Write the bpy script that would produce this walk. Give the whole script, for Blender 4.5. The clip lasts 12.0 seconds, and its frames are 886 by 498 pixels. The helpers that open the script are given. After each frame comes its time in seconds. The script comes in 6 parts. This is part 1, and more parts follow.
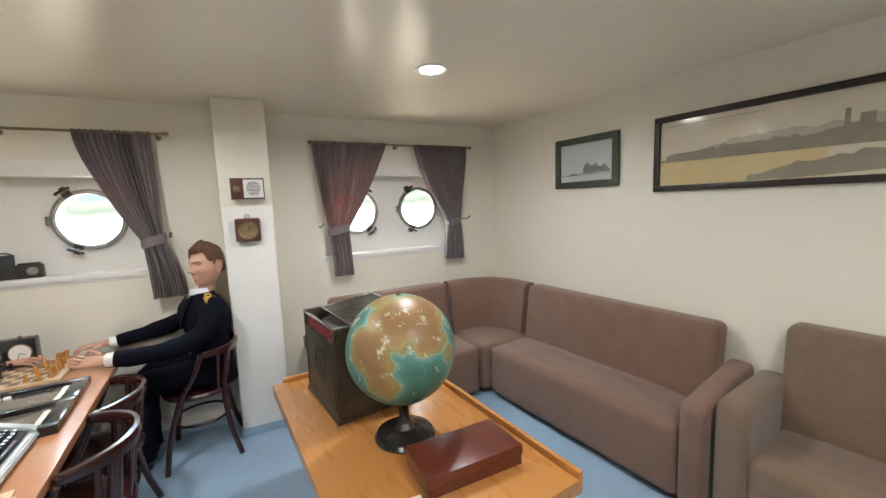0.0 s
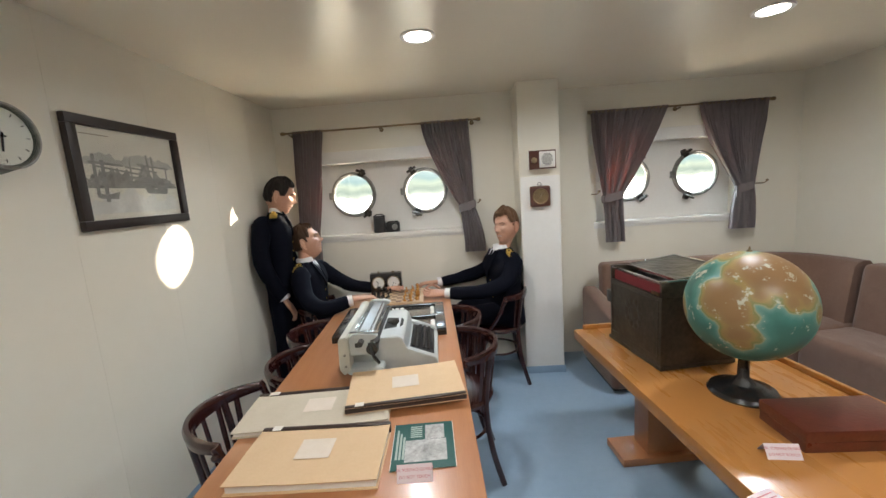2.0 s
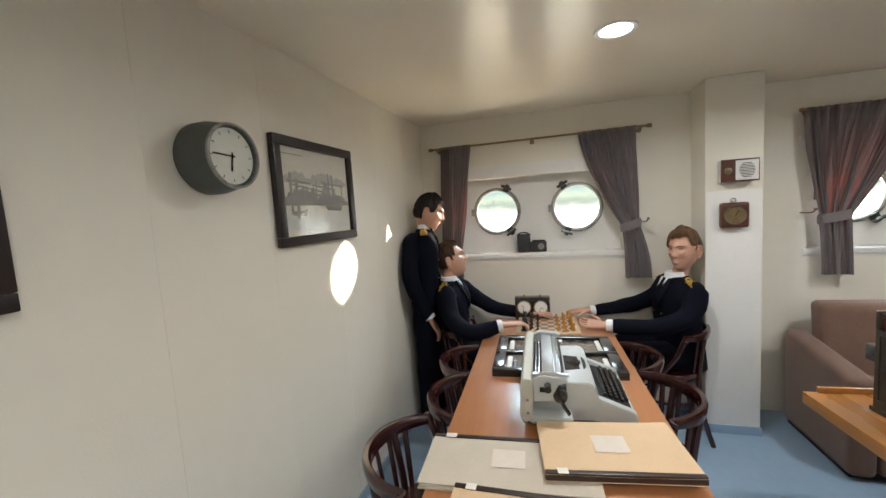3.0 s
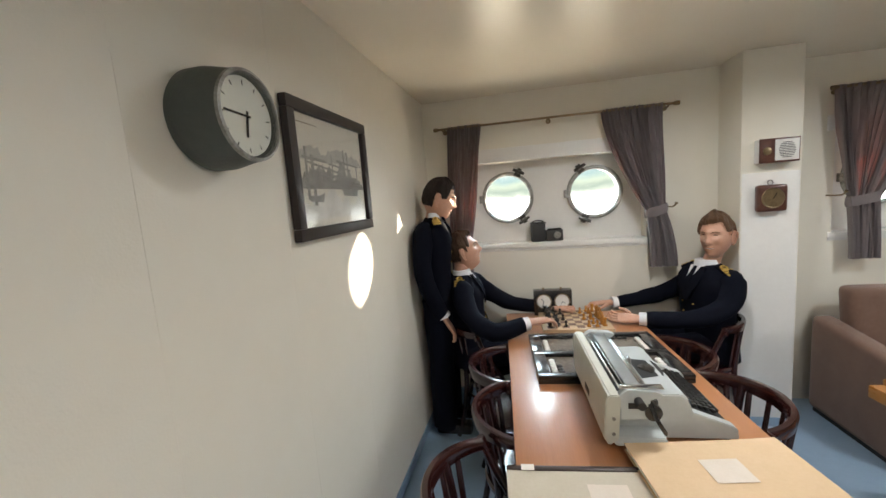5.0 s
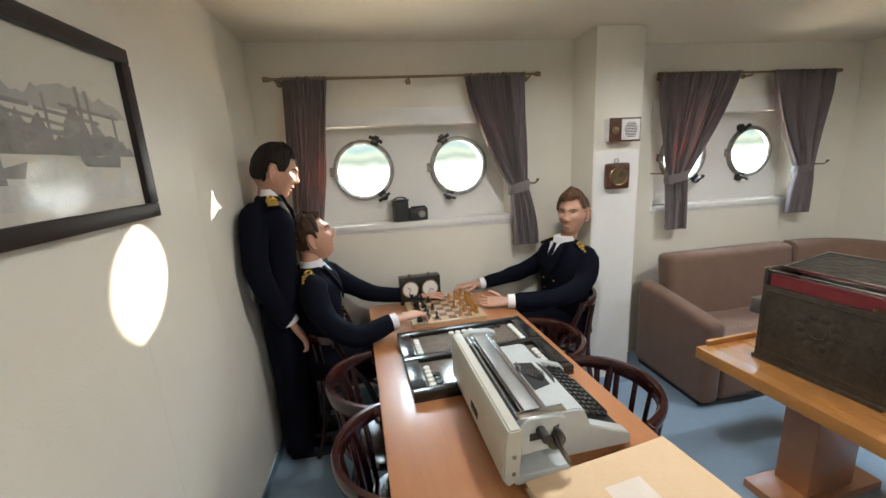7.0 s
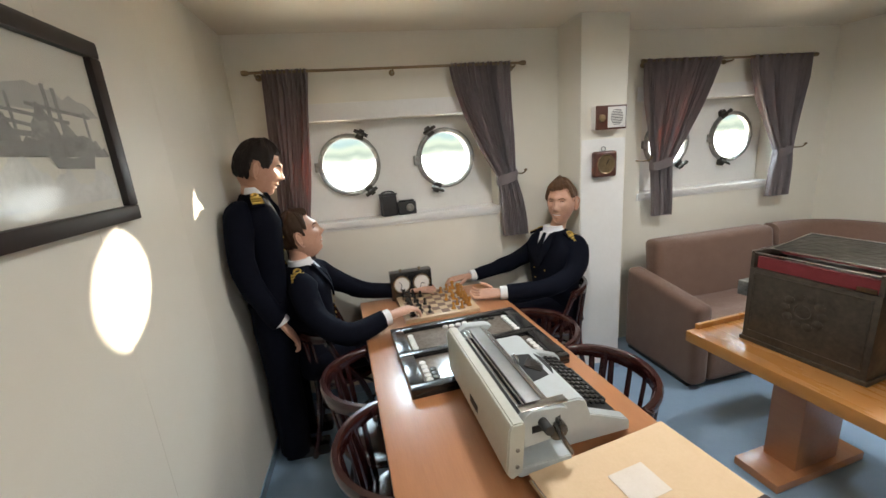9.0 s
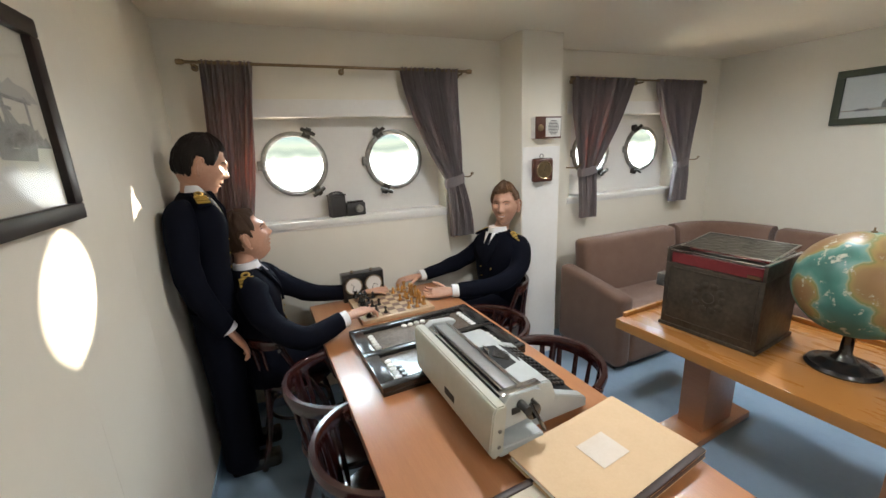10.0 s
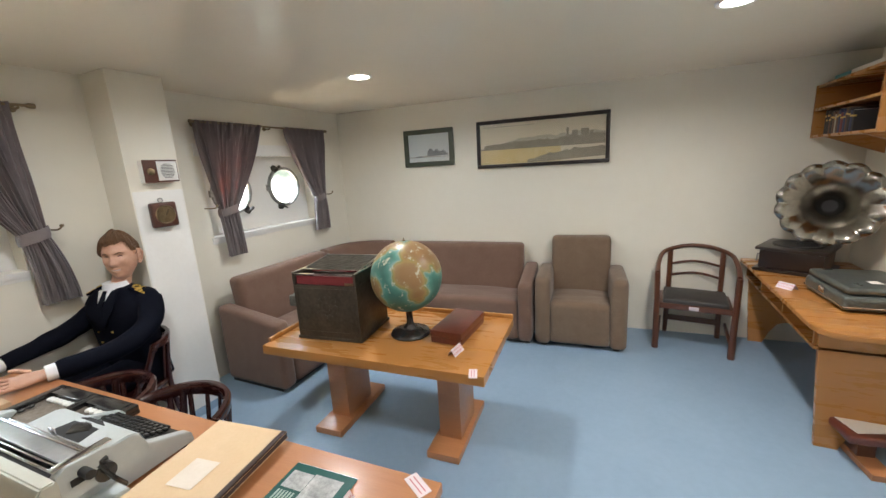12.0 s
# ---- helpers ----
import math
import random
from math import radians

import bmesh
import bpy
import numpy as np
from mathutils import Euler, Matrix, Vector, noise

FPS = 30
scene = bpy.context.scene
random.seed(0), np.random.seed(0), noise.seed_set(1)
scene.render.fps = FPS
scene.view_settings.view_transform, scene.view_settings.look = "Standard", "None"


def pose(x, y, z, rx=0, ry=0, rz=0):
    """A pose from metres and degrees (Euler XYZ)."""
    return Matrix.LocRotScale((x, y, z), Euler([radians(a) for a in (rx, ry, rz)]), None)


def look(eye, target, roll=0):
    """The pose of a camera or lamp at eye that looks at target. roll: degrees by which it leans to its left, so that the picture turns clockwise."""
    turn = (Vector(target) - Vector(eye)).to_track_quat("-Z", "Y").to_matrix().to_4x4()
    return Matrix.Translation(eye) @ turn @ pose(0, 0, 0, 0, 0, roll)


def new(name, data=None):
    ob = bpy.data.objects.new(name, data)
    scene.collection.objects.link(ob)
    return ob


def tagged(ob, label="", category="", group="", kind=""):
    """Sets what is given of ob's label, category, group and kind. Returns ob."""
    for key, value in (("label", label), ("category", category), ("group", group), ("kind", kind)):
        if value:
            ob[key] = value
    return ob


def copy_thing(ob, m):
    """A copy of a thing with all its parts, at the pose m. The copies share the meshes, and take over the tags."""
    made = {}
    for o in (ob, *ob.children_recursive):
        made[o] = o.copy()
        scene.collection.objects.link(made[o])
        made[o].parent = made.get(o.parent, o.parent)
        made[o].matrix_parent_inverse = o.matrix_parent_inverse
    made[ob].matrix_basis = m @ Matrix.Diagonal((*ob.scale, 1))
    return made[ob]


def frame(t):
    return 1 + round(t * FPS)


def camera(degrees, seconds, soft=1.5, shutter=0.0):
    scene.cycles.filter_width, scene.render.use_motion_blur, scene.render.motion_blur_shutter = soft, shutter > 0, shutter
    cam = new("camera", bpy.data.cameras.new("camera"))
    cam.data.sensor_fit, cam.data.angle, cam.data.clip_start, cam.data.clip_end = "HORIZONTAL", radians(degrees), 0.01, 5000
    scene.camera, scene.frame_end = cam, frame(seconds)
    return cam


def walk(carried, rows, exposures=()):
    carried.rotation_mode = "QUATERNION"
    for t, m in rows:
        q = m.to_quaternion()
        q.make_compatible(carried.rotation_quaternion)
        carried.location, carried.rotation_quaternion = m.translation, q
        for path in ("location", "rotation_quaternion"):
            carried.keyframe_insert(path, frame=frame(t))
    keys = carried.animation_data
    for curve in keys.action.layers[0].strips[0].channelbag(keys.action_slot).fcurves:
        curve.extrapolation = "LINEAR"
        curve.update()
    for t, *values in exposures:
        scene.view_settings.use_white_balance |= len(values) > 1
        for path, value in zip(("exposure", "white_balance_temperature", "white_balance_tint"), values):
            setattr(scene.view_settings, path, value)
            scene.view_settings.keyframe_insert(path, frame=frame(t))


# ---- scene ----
cam = camera(97.7, 12.0)
PATH = [
    (0, (0.022, -0.137, 1.61), (0.928, 1.63, 1.374), -2.1),
    (0.5, (-0.067, -0.225, 1.578), (0.315, 1.725, 1.348), -2.1),
    (1, (-0.2, -0.267, 1.588), (-0.107, 1.715, 1.34), -2.4),
    (1.5, (-0.398, -0.29, 1.592), (-0.411, 1.69, 1.315), -3.2),
    (2, (-0.604, -0.256, 1.573), (-0.688, 1.72, 1.274), -4.0),
    (2.5, (-0.81, -0.129, 1.58), (-1.049, 1.837, 1.299), -4.2),
    (3, (-0.993, -0.08, 1.613), (-1.584, 1.821, 1.423), -3.7),
    (3.2, (-1.1, -0.111, 1.618), (-1.933, 1.704, 1.519), -3.6),
    (4.8, (-1.382, 0.035, 1.614), (-1.893, 1.955, 1.383), -3.9),
    (5, (-1.384, 0.124, 1.609), (-1.811, 2.062, 1.359), -4.3),
    (5.5, (-1.372, 0.298, 1.609), (-1.541, 2.263, 1.275), -4.1),
    (6, (-1.404, 0.415, 1.613), (-1.31, 2.374, 1.219), -3.5),
    (6.5, (-1.476, 0.537, 1.619), (-1.19, 2.473, 1.207), -3.2),
    (6.7, (-1.439, 0.54, 1.628), (-1.146, 2.472, 1.202), -3.0),
    (8.5, (-1.39, 0.583, 1.619), (-1.122, 2.506, 1.138), -4.8),
    (9, (-1.439, 0.569, 1.629), (-1.085, 2.476, 1.142), -4.5),
    (9.5, (-1.547, 0.57, 1.636), (-1.049, 2.445, 1.15), -3.7),
    (10, (-1.602, 0.56, 1.642), (-0.888, 2.36, 1.143), -2.5),
    (10.5, (-1.58, 0.538, 1.643), (-0.558, 2.181, 1.137), -2.1),
    (11, (-1.526, 0.45, 1.65), (-0.183, 1.848, 1.16), -2.3),
    (11.2, (-1.511, 0.389, 1.656), (-0.055, 1.675, 1.182), -2.5),
    (11.5, (-1.488, 0.269, 1.675), (0.104, 1.39, 1.218), -2.9),
    (11.6, (-1.48, 0.236, 1.676), (0.153, 1.3, 1.228), -2.9),
    (12, (-1.438, 0.075, 1.68), (0.319, 0.935, 1.263), -3.3),
]
walk(cam, [(t, look(eye, target, roll)) for t, eye, target, roll in PATH], exposures=[(0, 1.86), (0.5, 1.66), (1, 1.54), (2, 1.53), (3, 1.54), (5, 1.58), (9.5, 1.61), (11, 1.67), (12, 1.76)])

# ---- light ----
SUN = Vector((-1.245, -1.53, -0.26)).normalized()
world = bpy.data.worlds.new("sky")
world.use_nodes = True
scene.world = world
wn = world.node_tree.nodes
sky = wn.new("ShaderNodeTexSky")
sky.sky_type, sky.sun_disc = "NISHITA", False
sky.sun_elevation = math.asin(-SUN.z)
sky.sun_rotation = math.atan2(-SUN.x, -SUN.y)
world.node_tree.links.new(sky.outputs[0], wn["Background"].inputs[0])
wn["Background"].inputs[1].default_value = 0.065


def lamp(name, kind, m, energy, colour, **kw):
    data = bpy.data.lights.new(name, kind)
    data.energy, data.color = energy, colour
    ob = new(name, data)
    ob.matrix_world = m
    return ob, data


sun, sd = lamp("sun", "SUN", look((6, 8, 4), Vector((6, 8, 4)) + SUN), 5.0, (1.0, 0.86, 0.66))
sd.angle = radians(0.6)

# added area lamps outside each porthole pair, for open sky and low-sun water and deck glare
for x0 in (-1.2, 1.2):
    lo, ld = lamp("sky_stand_in", "AREA", look((x0 + 0.3, 3.66, 2.2), (x0 - 0.15, 2.3, 0.95)), 66.0, (0.72, 0.88, 1.0))
    ld.shape, ld.size, ld.size_y = "RECTANGLE", 1.7, 0.7
    lo, ld = lamp("glare_stand_in", "AREA", look((x0, 4.5, 0.25), (x0, 2.0, 2.2)), 70.0, (1.0, 0.84, 0.64))
    ld.shape, ld.size, ld.size_y = "RECTANGLE", 2.4, 1.4

# ---- materials ----
MATS = {}


def mat(name, colour, rough=0.6, metal=0.0, second=None, scale=12.0, amount=0.5, bump=0.0, bump_scale=60.0, stretch=(1, 1, 1),
        coat=0.0, rough_var=0.08, spec=0.5, sheen=0.0, translucent=None):
    """A surface with colour varied at two scales, uneven gloss and a fine relief."""
    m = bpy.data.materials.new(name)
    m.use_nodes = True
    nt = m.node_tree
    n, l = nt.nodes, nt.links
    b = n["Principled BSDF"]
    tc = n.new("ShaderNodeTexCoord")
    mp = n.new("ShaderNodeMapping")
    mp.inputs["Scale"].default_value = stretch
    l.new(tc.outputs["Object"], mp.inputs["Vector"])
    a = n.new("ShaderNodeTexNoise")
    a.inputs["Scale"].default_value, a.inputs["Detail"].default_value, a.inputs["Roughness"].default_value = scale, 6, 0.6
    l.new(mp.outputs[0], a.inputs["Vector"])
    g = n.new("ShaderNodeTexNoise")
    g.inputs["Scale"].default_value, g.inputs["Detail"].default_value = scale * 7, 3
    l.new(mp.outputs[0], g.inputs["Vector"])
    av = n.new("ShaderNodeMath")
    av.operation = "MULTIPLY_ADD"
    av.inputs[1].default_value = 0.4
    l.new(g.outputs[0], av.inputs[0])
    sc = n.new("ShaderNodeMath")
    sc.operation = "MULTIPLY"
    sc.inputs[1].default_value = 0.6
    l.new(a.outputs[0], sc.inputs[0])
    l.new(sc.outputs[0], av.inputs[2])
    mr = n.new("ShaderNodeMapRange")
    mr.inputs["From Min"].default_value, mr.inputs["From Max"].default_value = 0.3, 0.7
    l.new(av.outputs[0], mr.inputs["Value"])
    mx = n.new("ShaderNodeMix")
    mx.data_type = "RGBA"
    c2 = second or tuple(c * 0.85 for c in colour)
    mx.inputs["A"].default_value = (*colour, 1)
    mx.inputs["B"].default_value = (*(x * amount * 2 + y * (1 - amount * 2) if amount < 0.5 else x for x, y in zip(c2, colour)), 1)
    l.new(mr.outputs[0], mx.inputs["Factor"])
    l.new(mx.outputs["Result"], b.inputs["Base Color"])
    rr = n.new("ShaderNodeMapRange")
    rr.inputs["To Min"].default_value, rr.inputs["To Max"].default_value = max(rough - rough_var, 0.02), min(rough + rough_var, 1)
    l.new(a.outputs[0], rr.inputs["Value"])
    l.new(rr.outputs[0], b.inputs["Roughness"])
    b.inputs["Metallic"].default_value = metal
    b.inputs["Specular IOR Level"].default_value = spec
    b.inputs["Coat Weight"].default_value = coat
    b.inputs["Coat Roughness"].default_value = 0.16
    b.inputs["Sheen Weight"].default_value = sheen
    if bump:
        bt = n.new("ShaderNodeTexNoise")
        bt.inputs["Scale"].default_value, bt.inputs["Detail"].default_value = bump_scale, 4
        l.new(mp.outputs[0], bt.inputs["Vector"])
        bp = n.new("ShaderNodeBump")
        bp.inputs["Strength"].default_value, bp.inputs["Distance"].default_value = 1.0, bump
        l.new(bt.outputs[0], bp.inputs["Height"])
        l.new(bp.outputs[0], b.inputs["Normal"])
    if translucent:
        tr = n.new("ShaderNodeBsdfTranslucent")
        tr.inputs[0].default_value = (*translucent[1], 1)
        ms = n.new("ShaderNodeMixShader")
        ms.inputs[0].default_value = translucent[0]
        l.new(b.outputs[0], ms.inputs[1])
        l.new(tr.outputs[0], ms.inputs[2])
        l.new(ms.outputs[0], n["Material Output"].inputs[0])
    MATS[name] = m
    return m


def glow(name, colour, strength):
    m = bpy.data.materials.new(name)
    m.use_nodes = True
    b = m.node_tree.nodes["Principled BSDF"]
    b.inputs["Base Color"].default_value = (*colour, 1)
    b.inputs["Emission Color"].default_value = (*colour, 1)
    b.inputs["Emission Strength"].default_value = strength
    return m


def clear(name, tint=(1, 1, 1), rough=0.0):
    m = bpy.data.materials.new(name)
    m.use_nodes = True
    n, l = m.node_tree.nodes, m.node_tree.links
    n.remove(n["Principled BSDF"])
    t = n.new("ShaderNodeBsdfTransparent")
    t.inputs[0].default_value = (*tint, 1)
    g = n.new("ShaderNodeBsdfGlossy")
    g.inputs["Roughness"].default_value = rough
    lw = n.new("ShaderNodeLayerWeight")
    lw.inputs[0].default_value = 0.5
    p5 = n.new("ShaderNodeMath")
    p5.operation = "POWER"
    p5.inputs[1].default_value = 5.0
    l.new(lw.outputs["Facing"], p5.inputs[0])
    f = n.new("ShaderNodeMath")
    f.operation = "MULTIPLY_ADD"
    f.inputs[1].default_value, f.inputs[2].default_value = 0.6, 0.035
    l.new(p5.outputs[0], f.inputs[0])
    ms = n.new("ShaderNodeMixShader")
    l.new(f.outputs[0], ms.inputs[0])
    l.new(t.outputs[0], ms.inputs[1])
    l.new(g.outputs[0], ms.inputs[2])
    l.new(ms.outputs[0], n["Material Output"].inputs[0])
    return m


WALL = mat("cream_paint", (0.81, 0.775, 0.68), 0.48, second=(0.785, 0.745, 0.645), scale=1.6, bump=0.0006, bump_scale=180)
CEIL = mat("ceiling_gloss_paint", (0.88, 0.81, 0.67), 0.24, second=(0.86, 0.79, 0.645), scale=0.7, rough_var=0.03, bump=0.0012, bump_scale=3.5)
for nd in CEIL.node_tree.nodes:
    if nd.type == "TEX_NOISE":
        nd.inputs["Detail"].default_value = 1.0
VINYL = mat("blue_grey_vinyl", (0.285, 0.395, 0.515), 0.4, second=(0.245, 0.35, 0.465), scale=3, bump=0.0004, bump_scale=240)
OAK = mat("orange_wood_laminate", (0.45, 0.20, 0.055), 0.28, second=(0.425, 0.186, 0.05), scale=2.5, stretch=(5, 0.7, 5), bump=0.0, coat=0.25)
OAK_RED = mat("reddish_wood_laminate", (0.46, 0.20, 0.083), 0.36, second=(0.40, 0.165, 0.066), scale=5, stretch=(9, 0.7, 9), bump=0.0003, bump_scale=30, coat=0.35, spec=0.7)
MAHOG = mat("dark_mahogany", (0.040, 0.009, 0.008), 0.22, second=(0.02, 0.005, 0.0045), scale=10, stretch=(2, 2, 8), coat=0.5)
FABRIC = mat("brown_velour", (0.205, 0.125, 0.092), 0.95, second=(0.165, 0.096, 0.07), scale=9, bump=0.0015, bump_scale=500, sheen=0.25, spec=0.15)
FABRIC_TAN = mat("taupe_velour", (0.205, 0.142, 0.098), 0.95, second=(0.165, 0.112, 0.077), scale=9, bump=0.0015, bump_scale=500, sheen=0.25, spec=0.15)
CURTAIN = mat("grey_mauve_curtain", (0.20, 0.172, 0.172), 0.85, second=(0.165, 0.14, 0.14), scale=20, bump=0.0008, bump_scale=600, sheen=0.2,
              translucent=(0.038, (0.80, 0.15, 0.10)))
BRASS = mat("aged_brass", (0.36, 0.27, 0.16), 0.35, 1.0, second=(0.2, 0.15, 0.09), scale=30)
STEEL = mat("worn_grey_steel", (0.46, 0.455, 0.43), 0.4, 0.9, second=(0.16, 0.15, 0.135), scale=22, bump=0.0012, bump_scale=70)
DARKSTEEL = mat("blackened_steel", (0.09, 0.085, 0.075), 0.45, 0.8, second=(0.035, 0.03, 0.026), scale=30, bump=0.001, bump_scale=80)
BLACK = mat("black_lacquer", (0.012, 0.012, 0.013), 0.22, second=(0.02, 0.018, 0.017), scale=15, coat=0.3)
MATT_BLACK = mat("matt_black", (0.016, 0.016, 0.017), 0.6, second=(0.03, 0.028, 0.026), scale=20)
WHITE = mat("white_paint", (0.8, 0.79, 0.76), 0.42, second=(0.76, 0.745, 0.71), scale=5, bump=0.0006, bump_scale=60)
PAPER = mat("paper", (0.82, 0.79, 0.74), 0.8, second=(0.77, 0.73, 0.67), scale=10)
GLASS = clear("window_glass", (0.96, 0.98, 0.97))
LED = glow("lamp_disc", (1.0, 0.95, 0.9), 9.0)


# ---- building helpers ----
def mesh_of(name, bm, material, smooth=None):
    me = bpy.data.meshes.new(name)
    bm.normal_update()
    bm.to_mesh(me)
    bm.free()
    for m in material if isinstance(material, (list, tuple)) else [material]:
        me.materials.append(m)
    if smooth is not None:
        me.polygons.foreach_set("use_smooth", [True] * len(me.polygons))
        me.set_sharp_from_angle(angle=radians(smooth))
    return me


def part(name, bm, material, parent=None, label="", smooth=40):
    ob = new(name, mesh_of(name, bm, material, smooth))
    if parent is not None:
        ob.parent = parent
    return tagged(ob, label)


def thing(name, m, label, category, group="", kind=""):
    ob = new(name)
    ob.empty_display_size = 0.05
    ob.matrix_world = m
    return tagged(ob, label, category, group, kind)


def structure(name, bm, material, label="", category="", smooth=40):
    return tagged(part(name, bm, material, None, "", smooth), label or name.replace("_", " "), category or name.split("_")[0], "", "structure")


def box(bm, x0, x1, y0, y1, z0, z1, bevel=0.0, m=None, seg=2, mi=0):
    """A block between two corners, with rounded edges."""
    made = bmesh.ops.create_cube(bm, size=1)["verts"]
    bmesh.ops.scale(bm, vec=(x1 - x0, y1 - y0, z1 - z0), verts=made)
    bmesh.ops.translate(bm, vec=((x0 + x1) / 2, (y0 + y1) / 2, (z0 + z1) / 2), verts=made)
    faces = set(f for v in made for f in v.link_faces)
    for f in faces:
        f.material_index = mi
    if bevel:
        edges = list(set(e for v in made for e in v.link_edges))
        res = bmesh.ops.bevel(bm, geom=edges, offset=bevel, segments=seg, affect="EDGES", profile=0.6)
        for f in res["faces"]:
            f.material_index = mi
        made = list(set(v for f in res["faces"] for v in f.verts) | set(v for v in made if v.is_valid))
    if m is not None:
        bmesh.ops.transform(bm, matrix=m, verts=[v for v in made if v.is_valid])
    return bm


def new_box(*a, **k):
    return box(bmesh.new(), *a, **k)


def rings(bm, loops, close=True, cap=True, mi=0):
    """Skin a list of rings of points, in order."""
    vs = [[bm.verts.new(p) for p in ring] for ring in loops]
    n = len(vs[0])
    for a, b in zip(vs, vs[1:]):
        for i in range(n if close else n - 1):
            f = bm.faces.new((a[i], a[(i + 1) % n], b[(i + 1) % n], b[i]))
            f.material_index = mi
    if cap and close:
        bm.faces.new(vs[0][::-1]).material_index = mi
        bm.faces.new(vs[-1]).material_index = mi
    return bm


def tube(bm, points, radius, n=10, mi=0, flat=1.0, ref=None):
    """A round bar along a line of points; radius may be one number or one a point."""
    pts = [Vector(p) for p in points]
    rad = radius if isinstance(radius, (list, tuple)) else [radius] * len(pts)
    loops, side = [], Vector(ref) if ref else None
    for i, p in enumerate(pts):
        d = (pts[min(i + 1, len(pts) - 1)] - pts[max(i - 1, 0)]).normalized()
        if side is None:
            side = d.orthogonal()
        side = (side - d * side.dot(d)).normalized()
        up = d.cross(side)
        loops.append([p + (side * math.cos(t) + up * math.sin(t) * flat) * rad[i] for t in (2 * math.pi * k / n for k in range(n))])
    return rings(bm, loops, mi=mi)


def lathe(bm, profile, n=32, m=None, mi=0):
    """Turn a profile of (radius, height) round the z axis."""
    loops = [[Vector((r * math.cos(t), r * math.sin(t), z)) for t in (2 * math.pi * k / n for k in range(n))] for r, z in profile]
    if m is not None:
        loops = [[m @ p for p in ring] for ring in loops]
    return rings(bm, loops, cap=profile[0] != profile[-1], mi=mi)


def prism(bm, outline, z0, z1, m=None, mi=0):
    """A plate of the given outline (x, y), from z0 to z1."""
    loops = [[Vector((x, y, z)) for x, y in outline] for z in (z0, z1)]
    if m is not None:
        loops = [[m @ p for p in ring] for ring in loops]
    return rings(bm, loops, mi=mi)


def spline(points, n=8):
    """A smooth line through the points."""
    p = [Vector(q) for q in points]
    out = []
    for i in range(len(p) - 1):
        a, b, c, d = p[max(i - 1, 0)], p[i], p[i + 1], p[min(i + 2, len(p) - 1)]
        for k in range(n):
            t = k / n
            out.append(0.5 * ((2 * b) + (c - a) * t + (2 * a - 5 * b + 4 * c - d) * t * t + (3 * b - a - 3 * c + d) * t ** 3))
    return out + [p[-1]]


TOP = 2.345          # ceiling
LEFT = -2.13
YL, YR = 3.12, 3.215  # lining of the two window bays
YHULL = 3.21
BACK = -1.55


def right_x(y):
    return 2.475 - 0.08 * (y - 1.52)


# ---- the cabin ----
structure("floor", new_box(LEFT - 0.2, 3.1, BACK - 0.2, 3.6, -0.1, 0.0), VINYL, "blue-grey sheet vinyl floor", "floor")
structure("ceiling", new_box(LEFT - 0.2, 3.1, BACK - 0.2, 3.6, TOP, TOP + 0.1), CEIL, "cream glossy painted ceiling", "ceiling")
bm = bmesh.new()
joints = [BACK - 0.1, -0.7, -0.215, 0.27, 0.75, 1.235, 1.72, 2.2, 2.68, YL + 0.6]
for a, c in zip(joints, joints[1:]):
    box(bm, LEFT - 0.03, LEFT, a + 0.0002, c - 0.0002, 0, TOP, bevel=0.0005, seg=1)
box(bm, LEFT - 0.12, LEFT - 0.031, joints[0], joints[-1], 0, TOP)
structure("wall_west", bm, WALL, "cream painted wall panels with fine joints", "wall")
bm = bmesh.new()
prism(bm, [(right_x(YR + 0.4), YR + 0.4), (right_x(BACK), BACK), (right_x(BACK) + 0.12, BACK), (right_x(YR + 0.4) + 0.12, YR + 0.4)][::-1], 0, TOP)
structure("wall_east", bm, WALL, "cream painted wall with pictures", "wall")
structure("wall_south", new_box(LEFT - 0.12, 3.0, BACK - 0.12, BACK, 0, TOP), WALL, "cream painted wall behind the desk", "wall")


def wall_with_window(name, x0, x1, y, depth, wx0, wx1, wz0, wz1):
    """Lining of one bay with its window recess cut through."""
    bm = bmesh.new()
    for a, b, c, d in ((x0, wx0, 0, TOP), (wx1, x1, 0, TOP), (wx0, wx1, 0, wz0), (wx0, wx1, wz1, TOP)):
        box(bm, a, b, y, y + depth, c, d)
    return structure(name, bm, WALL, "cream painted lining round the window recess", "wall")


